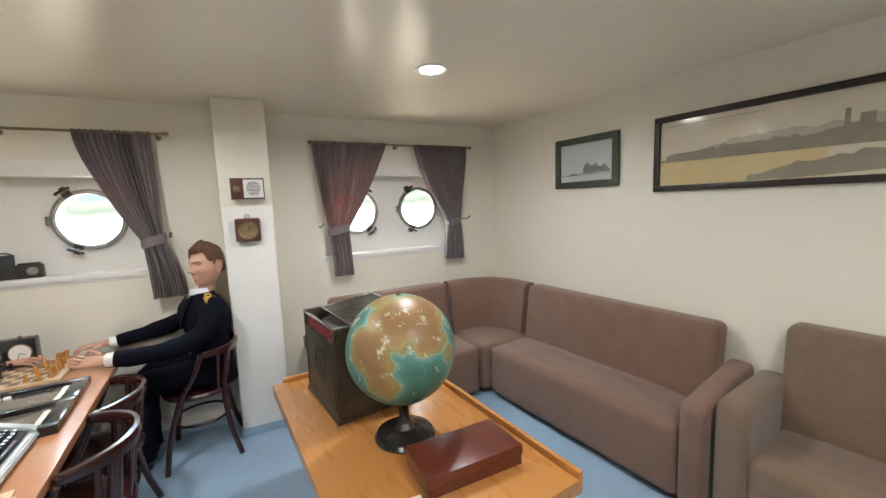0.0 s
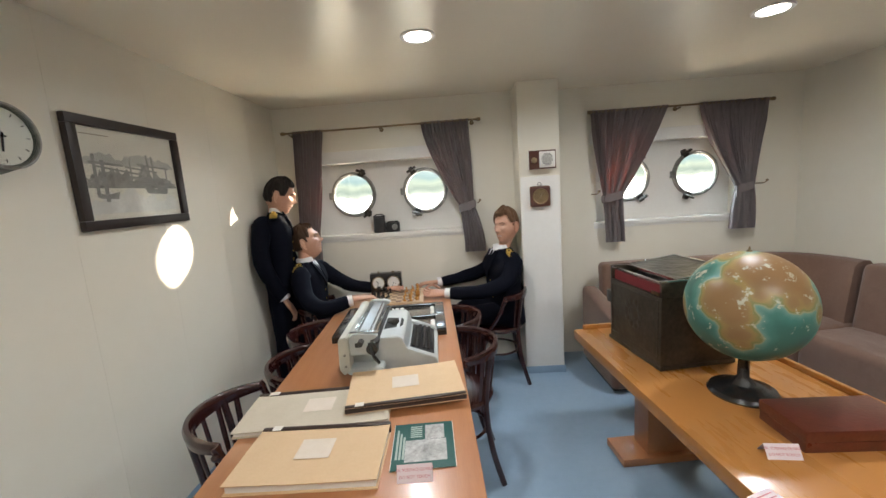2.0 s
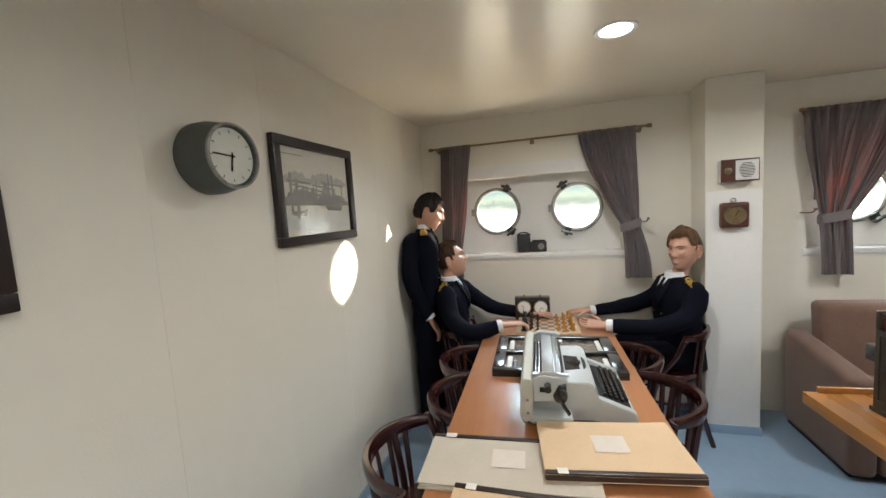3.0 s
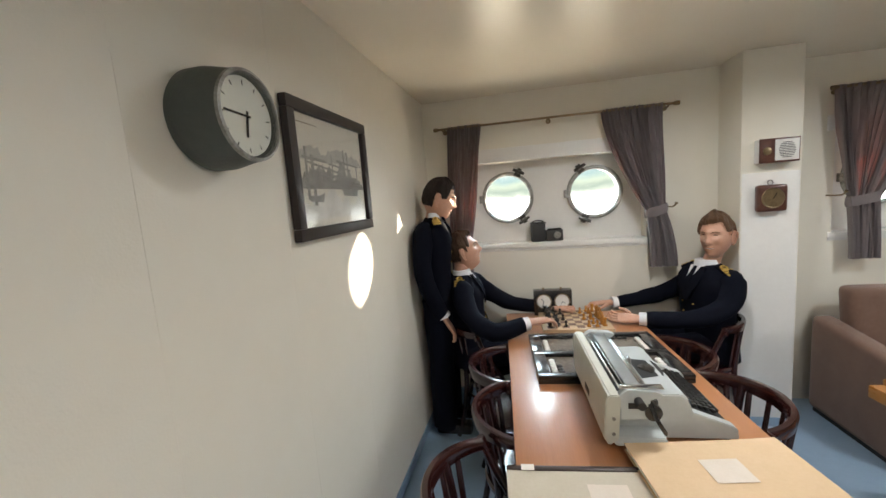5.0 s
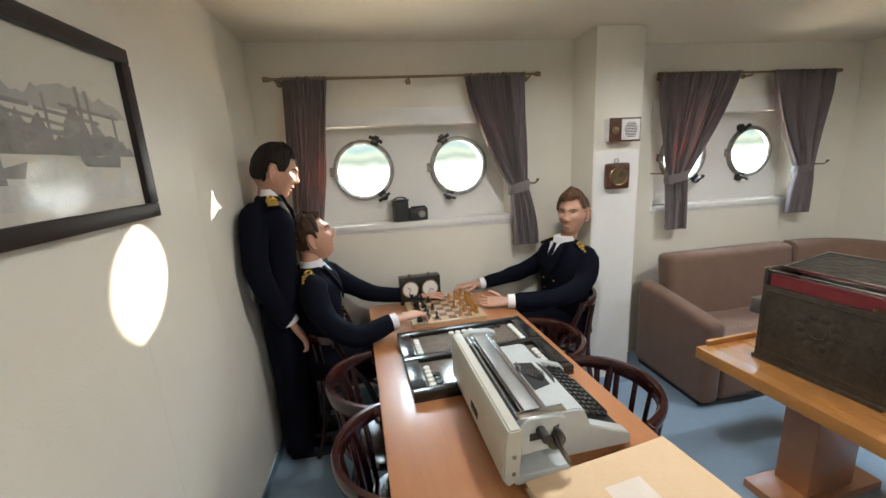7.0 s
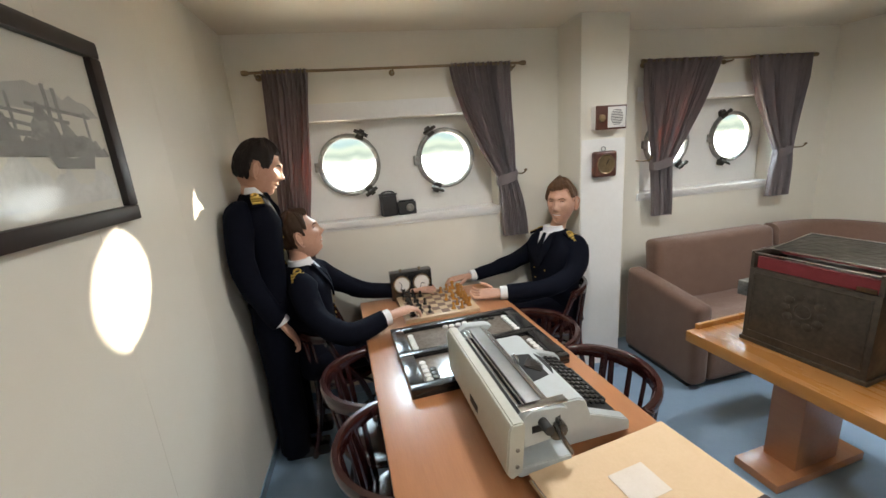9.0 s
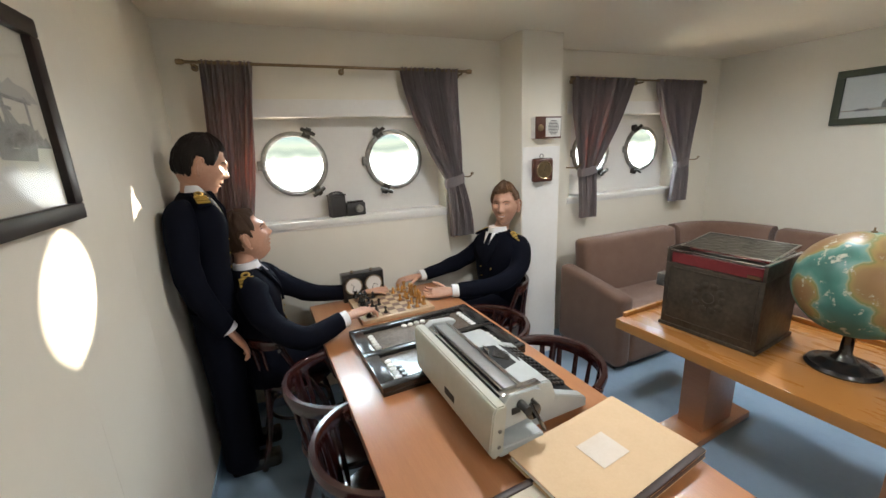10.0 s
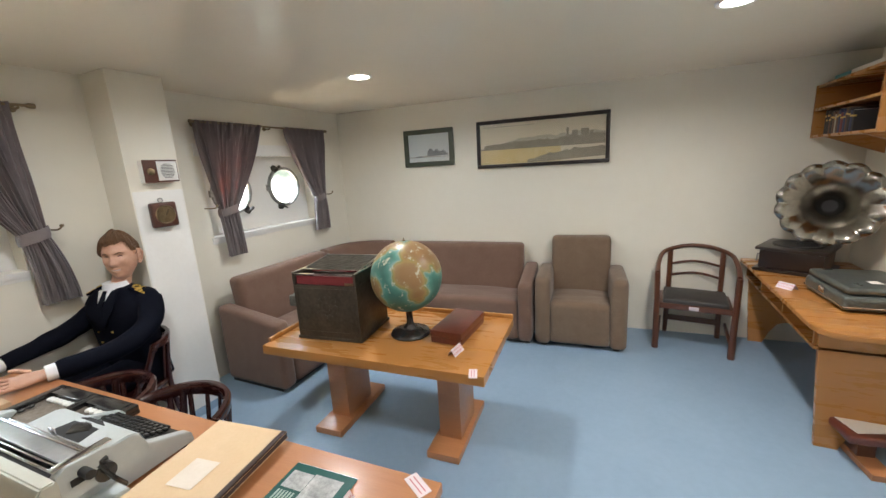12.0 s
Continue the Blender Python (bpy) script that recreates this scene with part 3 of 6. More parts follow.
# ---- bentwood chairs ----
def tub_chair(m, label, group="mess chairs"):
    """Faces +x. A bent top rail round three sides on slats and splayed legs."""
    ob = thing("bentwood_chair", m, label, "chair", group)
    R = 0.235
    rail = []
    for k in range(25):
        t = radians(102 + 156 * k / 24)
        f = abs(k - 12) / 12
        rail.append((R * math.cos(t), R * math.sin(t), 0.75 - 0.012 * f ** 2))
    bm = bmesh.new()
    rs = []
    for i, p in enumerate(rail):
        p = Vector(p)
        d = (Vector(rail[min(i + 1, 24)]) - Vector(rail[max(i - 1, 0)])).normalized()
        o = Vector((d.y, -d.x, 0)).normalized()
        h = 0.055 * (1 - 0.45 * (abs(i - 12) / 12) ** 2)
        rs.append([p + o * a + Vector((0, 0, z)) for a, z in ((-0.012, -h), (0.010, -h), (0.015, -h * 0.5), (0.017, -0.006), (0.011, 0.006), (-0.006, 0.007), (-0.014, -0.004), (-0.015, -h * 0.5))])
    rings(bm, rs)
    part("top_rail", bm, MAHOG, ob, "bent dark mahogany top rail", smooth=50)
    bm = bmesh.new()
    lathe(bm, [(0.19, 0.43), (0.208, 0.437), (0.212, 0.455), (0.205, 0.468), (0.18, 0.47), (0.12, 0.464), (0.001, 0.46)], 40)
    part("seat", bm, MAHOG, ob, "round polished seat")
    for k in range(6):
        t = radians(128 + 104 * k / 5)
        b, top = Vector((0.195 * math.cos(t), 0.195 * math.sin(t), 0.46)), Vector((R * 0.98 * math.cos(t), R * 0.98 * math.sin(t), 0.715))
        bm = tube(bmesh.new(), [b, b.lerp(top, 0.5), top], [0.011, 0.013, 0.012], 8, flat=0.5, ref=(-math.sin(t), math.cos(t), 0))
        part("slat", bm, MAHOG, ob)
    for s in (-1, 1):
        bm = tube(bmesh.new(), spline([(-0.055, s * 0.245, 0.742), (0.0, s * 0.235, 0.6), (0.09, s * 0.2, 0.44), (0.16, s * 0.2, 0.2), (0.19, s * 0.215, 0.0)], 5), 0.016, 10)
        lathe(bm, [(0.002, -0.012), (0.013, -0.006), (0.014, 0.006), (0.004, 0.014)], 12, pose(-0.048, s * 0.262, 0.712, 90, 0, 0))
        part("front_leg", bm, MAHOG, ob)
        bm = tube(bmesh.new(), spline([(-0.185, s * 0.145, 0.735), (-0.15, s * 0.145, 0.45), (-0.17, s * 0.16, 0.2), (-0.22, s * 0.19, 0.0)], 5), 0.016, 10)
        part("back_leg", bm, MAHOG, ob)
    bm = tube(bmesh.new(), [(0.165 * math.cos(t), 0.165 * math.sin(t), 0.25) for t in (2 * math.pi * k / 28 for k in range(29))], 0.009, 8)
    part("stretcher_ring", bm, MAHOG, ob)
    return ob


DARKCHAIR = "dark mahogany bentwood chair with slatted back under the mess table"
c0 = tub_chair(pose(-1.47, 2.085, 0, 0, 0, 4), DARKCHAIR)
for x, y, a in ((-1.395, 1.65, 4), (-1.49, 1.2, 10), (-0.675, 1.78, 184), (-0.735, 2.24, 184)):
    copy_thing(c0, pose(x, y, 0, 0, 0, a))
for x, y, a in ((-1.68, 2.74, 0), (-0.33, 2.84, 180)):
    tagged(copy_thing(c0, pose(x, y, 0, 0, 0, a)), "dark mahogany bentwood chair occupied by a uniformed mannequin")


# ---- mannequins ----
SKIN = mat("painted_skin", (0.58, 0.34, 0.24), 0.42, second=(0.49, 0.26, 0.175), scale=9, bump=0.0003, bump_scale=300)
NAVY = mat("navy_cloth", (0.0035, 0.0042, 0.0085), 0.85, second=(0.006, 0.007, 0.013), scale=25, bump=0.0006, bump_scale=500, spec=0.08)
HAIR_D = mat("dark_hair", (0.009, 0.006, 0.005), 0.6, second=(0.018, 0.011, 0.008), scale=40, stretch=(6, 6, 1), bump=0.002, bump_scale=120, spec=0.25)
HAIR_B = mat("brown_hair", (0.075, 0.04, 0.021), 0.55, second=(0.03, 0.016, 0.009), scale=40, stretch=(6, 6, 1), bump=0.002, bump_scale=120, spec=0.25)
HAIR_L = mat("light_brown_hair", (0.16, 0.085, 0.042), 0.5, second=(0.06, 0.03, 0.015), scale=40, stretch=(6, 6, 1), bump=0.002, bump_scale=120, spec=0.3)
GOLD = mat("gold_braid", (0.75, 0.52, 0.13), 0.4, 0.6, second=(0.55, 0.36, 0.08), scale=60)
SHIRT = mat("white_shirt", (0.8, 0.8, 0.82), 0.75, second=(0.74, 0.74, 0.77), scale=20)


def oval(c, ax, ay, rx, ry, n=20, sq=2.4):
    """A ring round c in the plane of the two axes, slightly squared."""
    out = []
    for k in range(n):
        t = 2 * math.pi * k / n
        ct, st = math.cos(t), math.sin(t)
        out.append(c + ax * rx * math.copysign(abs(ct) ** (2 / sq), ct) + ay * ry * math.copysign(abs(st) ** (2 / sq), st))
    return out


def limb(bm, pts, rad, mi, n=14, flat=1.0):
    tube(bm, spline(pts, 5), [rad[min(int(i / 5), len(rad) - 2)] + (rad[min(int(i / 5) + 1, len(rad) - 1)] - rad[min(int(i / 5), len(rad) - 2)]) * ((i % 5) / 5) if i < 5 * (len(pts) - 1) else rad[-1] for i in range(5 * (len(pts) - 1) + 1)], n, mi, flat)


def bump3(v, c, w):
    return math.exp(-((v - c) / w) ** 2)


def step(a, b, v):
    t = min(1.0, max(0.0, (v - a) / (b - a)))
    return t * t * (3 - 2 * t)


def head(bm, m, thick=0.5, fringe=0.0, smile=0.0, front=0.30, nape=0.60):
    """A head facing +x, its centre at the origin of m, moulded in one skin; skin 1, hair 2, teeth 3, dark 5."""
    m = m @ Matrix.Diagonal((1.09, 1.08, 1.13, 1))
    n, rows = 128, 96
    grid, hairy = [], []
    for j in range(1, rows):
        p = math.pi * j / rows
        z, r = math.cos(p), math.sin(p)
        ring, mark = [], []
        for k in range(n):
            t = 2 * math.pi * k / n
            c, sn = math.cos(t), math.sin(t)
            x, y, zz = r * c * 0.096, r * sn * 0.076, z * 0.122
            ahead = step(0.15, 0.55, c)
            if z < -0.1:                                   # jaw and cheeks narrow to the chin
                q = min(1, (-0.1 - z) / 0.9)
                y *= 1 - 0.30 * q ** 1.3
                x = x * (1 - 0.10 * q) + 0.016 * q
            x += ahead * (0.010 * bump3(zz, 0.040, 0.014) * bump3(y, 0, 0.055)            # brow
                          - 0.017 * bump3(zz, 0.019, 0.014) * bump3(abs(y), 0.032, 0.017)  # sockets
                          + 0.007 * bump3(zz, 0.0175, 0.008) * bump3(abs(y), 0.032, 0.011)  # closed-in lids
                          + 0.012 * bump3(zz, 0.012, 0.024) * bump3(y, 0, 0.009)           # bridge
                          + 0.024 * bump3(zz, -0.016, 0.015) * bump3(y, 0, 0.012)          # tip
                          + 0.009 * bump3(zz, -0.021, 0.009) * bump3(abs(y), 0.015, 0.007)  # wings
                          + 0.006 * bump3(zz, -0.008, 0.020) * bump3(abs(y), 0.045, 0.018)  # cheekbones
                          - 0.005 * bump3(zz, -0.040, 0.016) * bump3(abs(y), 0.038, 0.012)  # furrows
                          + 0.009 * bump3(zz, -0.047, 0.006) * bump3(y, 0, 0.022)          # lips
                          + 0.009 * bump3(zz, -0.063, 0.006) * bump3(y, 0, 0.019)
                          - 0.006 * bump3(zz, -0.055 + 16 * smile * y * y, 0.003) * bump3(y, 0, 0.024)
                          + 0.012 * bump3(zz, -0.092, 0.016) * bump3(y, 0, 0.028))         # chin
            # the hairline runs over the brow, down to the sideburns, behind the ear and round the nape
            side = step(0.72, 0.35, c)
            low = front + 0.05 * fringe * (0.7 - sn) + side * 0.16
            if c < 0.2:
                low = 0.47 - 0.07 * step(0.12, -0.05, c) + (nape - 0.40) * step(-0.3, -0.46, c)
            edge = 0.016 * noise.noise(Vector((c * 9, sn * 9, thick * 9))) + 0.012 * noise.noise(Vector((c * 34, sn * 34, thick * 5)))
            h = step(low + edge + 0.03, low + edge - 0.035, p / math.pi)
            comb = noise.noise(Vector((sn * 15 + c * 3, c * 4 + thick * 3, p * 1.3)))
            tuft = noise.noise(Vector((c * 3.2, sn * 3.2, p * 2.4 + thick * 7)))
            top = 0.006 + 0.016 * thick * (1 + 0.5 * step(0, 0.9, c)) * step(0.62, 0.2, p / math.pi)
            lift = h * (top + 0.006 * comb + 0.007 * tuft)
            v = Vector((x, y, zz))
            ring.append(m @ (v + Vector((r * c, r * sn, z)) * lift))
            mark.append(h)
        grid.append(ring)
        hairy.append(mark)
    first = len(bm.faces)
    rings(bm, grid, mi=1)
    bm.faces.ensure_lookup_table()
    for j in range(len(grid) - 1):
        for k in range(n):
            if hairy[j][k] + hairy[j + 1][k] > 0.5:
                bm.faces[first + j * n + k].material_index = 2
    bm.faces[first + (len(grid) - 1) * n].material_index = 2
    inv = m.inverted()
    local = [inv @ p for ring in grid[20:80] for p in ring]
    local = [p for p in local if p.x > 0.02 and abs(p.y) < 0.06]

    def spot(y, z, out=0.0):
        best = min(local, key=lambda p: (p.y - y) ** 2 + (p.z - z) ** 2)
        return m @ Vector((best.x + out, y, z))

    for s in (-1, 1):
        tube(bm, [spot(s * y, z, 0.0) for y, z in ((0.014, 0.032), (0.024, 0.037), (0.036, 0.038), (0.050, 0.031))], [0.002, 0.0036, 0.0034, 0.0015], 6, 2)
        tube(bm, [spot(s * y, z, 0.0) for y, z in ((0.021, 0.017), (0.027, 0.020), (0.034, 0.0203), (0.044, 0.016))], [0.001, 0.0026, 0.0028, 0.001], 6, 5)
        # ear: a folded shell
        em = m @ pose(-0.012, s * 0.077, -0.004, 0, 0, s * -18)
        rim = [(0.010, 0.0, -0.034), (0.0, 0.006 * s, -0.036), (-0.012, 0.012 * s, -0.012), (-0.017, 0.015 * s, 0.014), (-0.010, 0.014 * s, 0.032), (0.004, 0.010 * s, 0.034), (0.012, 0.004 * s, 0.020)]
        tube(bm, [em @ q for q in spline(rim, 4)], 0.0052, 8, 1)
        rings(bm, [oval(em @ Vector((-0.003, s * d, 0.0)), (em.to_3x3() @ Vector((1, 0, 0))), (em.to_3x3() @ Vector((0, 0, 1))), rx, rz, 14) for d, rx, rz in ((-0.006, 0.014, 0.032), (0.006, 0.013, 0.031), (0.009, 0.009, 0.022))], mi=1)
    line = [spot(y, -0.0555 + 16 * smile * y * y, 0.0004) for y in (-0.022, -0.015, -0.008, 0.0, 0.008, 0.015, 0.022)]
    tube(bm, line, [0.0008] + [0.0013 + 0.0022 * smile] * 5 + [0.0008], 6, 3 if smile else 5)


def hand_shape(bm, m, curl=0.5):
    """A hand whose fingers point to +x, palm down; skin 1."""
    rings(bm, [oval(m @ Vector((x, 0, 0)), (m.to_3x3() @ Vector((0, 1, 0))), (m.to_3x3() @ Vector((0, 0, 1))), ry, rz, 12) for x, ry, rz in ((-0.03, 0.026, 0.02), (0.0, 0.032, 0.018), (0.045, 0.042, 0.016), (0.085, 0.04, 0.013), (0.095, 0.036, 0.01))], mi=1)
    for k, (y, ln) in enumerate(((-0.03, 0.065), (-0.01, 0.078), (0.01, 0.075), (0.03, 0.06))):
        tube(bm, [m @ Vector(p) for p in ((0.085, y, 0), (0.085 + ln * 0.5, y * 1.1, -0.008 * curl), (0.085 + ln * 0.8, y * 1.1, -0.035 * curl), (0.085 + ln * 0.85, y * 1.05, -0.06 * curl))], [0.0095, 0.009, 0.008, 0.006], 8, 1)
    tube(bm, [m @ Vector(p) for p in ((0.02, 0.035, -0.002), (0.06, 0.062, -0.012), (0.09, 0.062, -0.025))], [0.013, 0.011, 0.008], 8, 1)


def torso(bm, m, h, lean_deg=0):
    """Jacket from hips to shoulders, upright along z of m, facing +x. cloth 0, shirt 3, gold 4."""
    X, Y = m.to_3x3() @ Vector((1, 0, 0)), m.to_3x3() @ Vector((0, 1, 0))
    prof = [(0.0, 0.125, 0.185), (0.1, 0.125, 0.18), (0.22, 0.115, 0.165), (0.34, 0.125, 0.18), (0.44, 0.13, 0.2), (0.5, 0.115, 0.205), (0.54, 0.09, 0.175), (0.57, 0.07, 0.11), (0.585, 0.062, 0.075)]
    rings(bm, [oval(m @ Vector((0.012 * math.sin(z * 5), 0, z * h / 0.585)), X, Y, rx, ry, 24, 2.6) for z, rx, ry in prof], mi=0)
    t = h
    rings(bm, [oval(m @ Vector((0.012, 0, t + z)), X, Y, r, r * 1.04, 18, 2) for z, r in ((-0.045, 0.075), (0.0, 0.066), (0.03, 0.06), (0.03, 0.052))], mi=3)
    # shirt front, tie, lapels

    def front(z):
        q = (t + z) * 0.585 / h
        for (z0, a, _), (z1, b, _) in zip(prof, prof[1:]):
            if z0 <= q <= z1:
                return a + (b - a) * (q - z0) / (z1 - z0) + 0.012 * math.sin(q * 5)
        return prof[-1][1]

    def strip(zs, inner, outer, off, mi):
        """A cloth strip that follows the chest between two edges."""
        rings(bm, [[m @ Vector((front(z) + o, y, t + z)) for y, o in ((inner(z), off), (outer(z), off), (outer(z), off - 0.012), (inner(z), off - 0.012))] for z in zs], mi=mi)

    zs = [-0.14 + 0.0135 * k for k in range(11)]
    strip(zs, lambda z: -0.05 * (z + 0.145) / 0.145, lambda z: 0.05 * (z + 0.145) / 0.145, 0.013, 3)
    strip(zs, lambda z: -0.014 + 0.07 * min(0, z + 0.02), lambda z: 0.014 - 0.07 * min(0, z + 0.02), 0.018, 0)
    for s in (-1, 1):
        strip([-0.22 + 0.018 * k for k in range(13)], lambda z: s * (0.002 + 0.05 * max(0, z + 0.15) / 0.15), lambda z: s * (0.006 + 0.085 * min(1, (z + 0.225) / 0.12) * (1 if z < -0.05 else 0.9)), 0.016, 0)
        for z in (-0.24, -0.31, -0.38):
            lathe(bm, [(0.001, 0.0), (0.006, 0.0), (0.006, 0.004), (0.002, 0.006)], 10, m @ pose(front(z) + 0.004, s * 0.05, t + z, 0, 90, 0), 4)
        # shoulder mark
        mm = m @ pose(0.0, s * 0.155, t - 0.035, s * -24, 0, 0)
        box(bm, -0.034, 0.034, -0.058, 0.058, 0.0, 0.014, bevel=0.004, m=mm, mi=0)
        for y in (-0.006, 0.018, 0.042):
            box(bm, -0.033, 0.033, s * y - 0.0085, s * y + 0.0085, 0.0142, 0.019, bevel=0.002, m=mm, mi=4)
        tube(bm, [mm @ Vector((0.017 * math.cos(t), -s * 0.032 + 0.017 * math.sin(t), 0.017)) for t in (2 * math.pi * k / 12 for k in range(13))], 0.006, 6, 4)


def mannequin(build, hair, label, shift):
    bm = bmesh.new()
    build(bm)
    bm.normal_update()
    for v in bm.verts:                                      # creases in the cloth
        if v.link_faces and all(f.material_index == 0 and f.calc_area() > 0.0001 for f in v.link_faces):
            p = v.co
            v.co = p + v.normal * (0.007 * noise.noise(p * 9) + 0.006 * noise.noise(Vector((p.x * 16, p.y * 16, p.z * 30))))
    bmesh.ops.translate(bm, vec=shift, verts=bm.verts[:])
    ob = part("mannequin", bm, [NAVY, SKIN, hair, SHIRT, GOLD, BLACK], None, "", 50)
    return tagged(ob, label, "mannequin", "uniformed mannequins")


def neck(bm, m, h, hm):
    """Joins a torso of pose m and height h to the head of pose hm."""
    a, c = m @ Vector((0.0, 0, h - 0.05)), hm @ Vector((-0.025, 0, -0.03))
    tube(bm, [a, a.lerp(c, 0.5), c], [0.054, 0.049, 0.048], 18, 1)


def cuff(bm, a, b, r):
    a, b = Vector(a), Vector(b)
    tube(bm, [a, b], r, 14, 3)


def standing(bm):
    m, hm = pose(-1.98, 2.86, 0.9, 0, 1, 22), pose(-1.92, 2.872, 1.612, 0, 18, 18)
    torso(bm, m @ Matrix.Diagonal((0.78, 1, 1, 1)), 0.6)
    head(bm, hm, 0.6, 0.3, 0.0, 0.27, 0.62)
    neck(bm, m, 0.6, hm)
    for s in (-1, 1):
        limb(bm, [(-1.955, 2.86 + s * 0.09, 0.95), (-1.955, 2.86 + s * 0.095, 0.5), (-1.96, 2.86 + s * 0.1, 0.05)], [0.105, 0.085, 0.085], 0)
        box(bm, -2.02, -1.77, 2.86 + s * 0.1 - 0.045, 2.86 + s * 0.1 + 0.045, 0.0, 0.075, bevel=0.025, mi=5)
    limb(bm, [(-1.99, 2.77, 1.44), (-1.995, 2.69, 1.40), (-2.0, 2.635, 1.15), (-1.93, 2.69, 0.9), (-1.91, 2.70, 0.86)], [0.03, 0.066, 0.057, 0.05, 0.05], 0)
    cuff(bm, (-1.91, 2.70, 0.87), (-1.9, 2.703, 0.845), 0.044)
    hand_shape(bm, pose(-1.89, 2.705, 0.825, 0, 62, 8), 0.6)
    limb(bm, [(-2.0, 2.95, 1.44), (-2.01, 3.03, 1.39), (-1.99, 3.06, 1.15), (-1.88, 3.04, 0.92)], [0.03, 0.07, 0.06, 0.048], 0)


def seated_west(bm):
    m, hm = pose(-1.725, 2.88, 0.47, 0, -4, 6), pose(-1.74, 2.91, 1.238, 0, -14, 14)
    torso(bm, m, 0.62)
    head(bm, hm, 0.45, 0.0, 0.0, 0.25, 0.60)
    neck(bm, m, 0.62, hm)
    for s in (-1, 1):
        limb(bm, [(-1.74, 2.87 + s * 0.09, 0.54), (-1.5, 2.87 + s * 0.1, 0.555), (-1.32, 2.87 + s * 0.1, 0.53), (-1.29, 2.87 + s * 0.1, 0.3), (-1.29, 2.87 + s * 0.1, 0.06)], [0.1, 0.085, 0.075, 0.065, 0.06], 0)
        box(bm, -1.34, -1.1, 2.87 + s * 0.1 - 0.045, 2.87 + s * 0.1 + 0.045, 0.0, 0.075, bevel=0.025, mi=5)
    limb(bm, [(-1.735, 2.78, 1.04), (-1.73, 2.70, 1.0), (-1.67, 2.60, 0.87), (-1.52, 2.5, 0.80), (-1.34, 2.55, 0.83)], [0.03, 0.074, 0.062, 0.058, 0.045], 0)
    cuff(bm, (-1.35, 2.548, 0.829), (-1.312, 2.562, 0.833), 0.041)
    hand_shape(bm, pose(-1.285, 2.575, 0.838, 0, 0, 28), 0.9)
    limb(bm, [(-1.71, 2.97, 1.04), (-1.69, 3.03, 1.0), (-1.55, 3.06, 0.88), (-1.4, 3.05, 0.82), (-1.2, 3.03, 0.80)], [0.03, 0.07, 0.06, 0.053, 0.043], 0)
    cuff(bm, (-1.21, 3.03, 0.801), (-1.17, 3.02, 0.803), 0.04)
    hand_shape(bm, pose(-1.145, 3.01, 0.806, 20, 0, -18) @ Matrix.Diagonal((1, 1, 1, 1)), 0.3)


def seated_east(bm):
    m, hm = pose(-0.235, 2.885, 0.47, 0, 2, 196), pose(-0.215, 2.86, 1.252, 0, 2, 222)
    torso(bm, m, 0.61)
    head(bm, hm, 0.8, 0.6, 0.45, 0.255, 0.62)
    neck(bm, m, 0.61, hm)
    for s in (-1, 1):
        limb(bm, [(-0.24, 2.88 + s * 0.09, 0.54), (-0.45, 2.88 + s * 0.1, 0.555), (-0.62, 2.88 + s * 0.1, 0.53), (-0.65, 2.88 + s * 0.1, 0.3), (-0.65, 2.88 + s * 0.1, 0.06)], [0.1, 0.085, 0.075, 0.065, 0.06], 0)
        box(bm, -0.86, -0.61, 2.88 + s * 0.1 - 0.045, 2.88 + s * 0.1 + 0.045, 0.0, 0.075, bevel=0.025, mi=5)
    limb(bm, [(-0.21, 2.79, 1.03), (-0.195, 2.715, 0.99), (-0.25, 2.64, 0.86), (-0.46, 2.585, 0.80), (-0.69, 2.63, 0.79)], [0.03, 0.074, 0.062, 0.056, 0.045], 0)
    cuff(bm, (-0.69, 2.63, 0.79), (-0.73, 2.64, 0.79), 0.041)
    hand_shape(bm, pose(-0.755, 2.647, 0.79, 150, 0, 165), 0.5)
    limb(bm, [(-0.255, 2.97, 1.03), (-0.27, 3.03, 0.99), (-0.38, 3.06, 0.88), (-0.58, 3.05, 0.82), (-0.77, 3.03, 0.79)], [0.03, 0.07, 0.06, 0.053, 0.043], 0)
    cuff(bm, (-0.77, 3.03, 0.79), (-0.81, 3.025, 0.79), 0.04)
    hand_shape(bm, pose(-0.835, 3.02, 0.79, 0, 0, 190), 0.8)


mannequin(standing, HAIR_D, "standing mannequin in a navy officer uniform with gold shoulder marks", (-0.04, -0.165, 0))
mannequin(seated_west, HAIR_B, "seated mannequin in a navy officer uniform playing chess", (-0.085, -0.125, 0))
mannequin(seated_east, HAIR_L, "seated smiling mannequin in navy uniform beside the column", (0, 0, 0))


# ---- on the mess table ----
TYPE_CREAM = mat("cream_yellow_enamel", (0.55, 0.555, 0.49), 0.36, second=(0.49, 0.49, 0.42), scale=6, bump=0.0004, bump_scale=300)
SATIN = mat("satin_silver", (0.62, 0.64, 0.65), 0.34, 0.85, second=(0.5, 0.52, 0.53), scale=9)
TYPE_GREY = mat("cream_grey_enamel", (0.50, 0.535, 0.535), 0.32, second=(0.44, 0.475, 0.47), scale=8, bump=0.0004, bump_scale=300)
CHROME = mat("chrome", (0.75, 0.76, 0.77), 0.14, 1.0, second=(0.6, 0.6, 0.6), scale=20)
KRAFT = mat("kraft_board", (0.71, 0.52, 0.33), 0.75, second=(0.66, 0.47, 0.285), scale=14, bump=0.0004, bump_scale=200)
KRAFT_GREY = mat("grey_board", (0.60, 0.54, 0.44), 0.75, second=(0.54, 0.48, 0.38), scale=14, bump=0.0004, bump_scale=200)
SPINE = mat("dark_brown_spine", (0.045, 0.025, 0.02), 0.4, second=(0.03, 0.017, 0.013), scale=30)
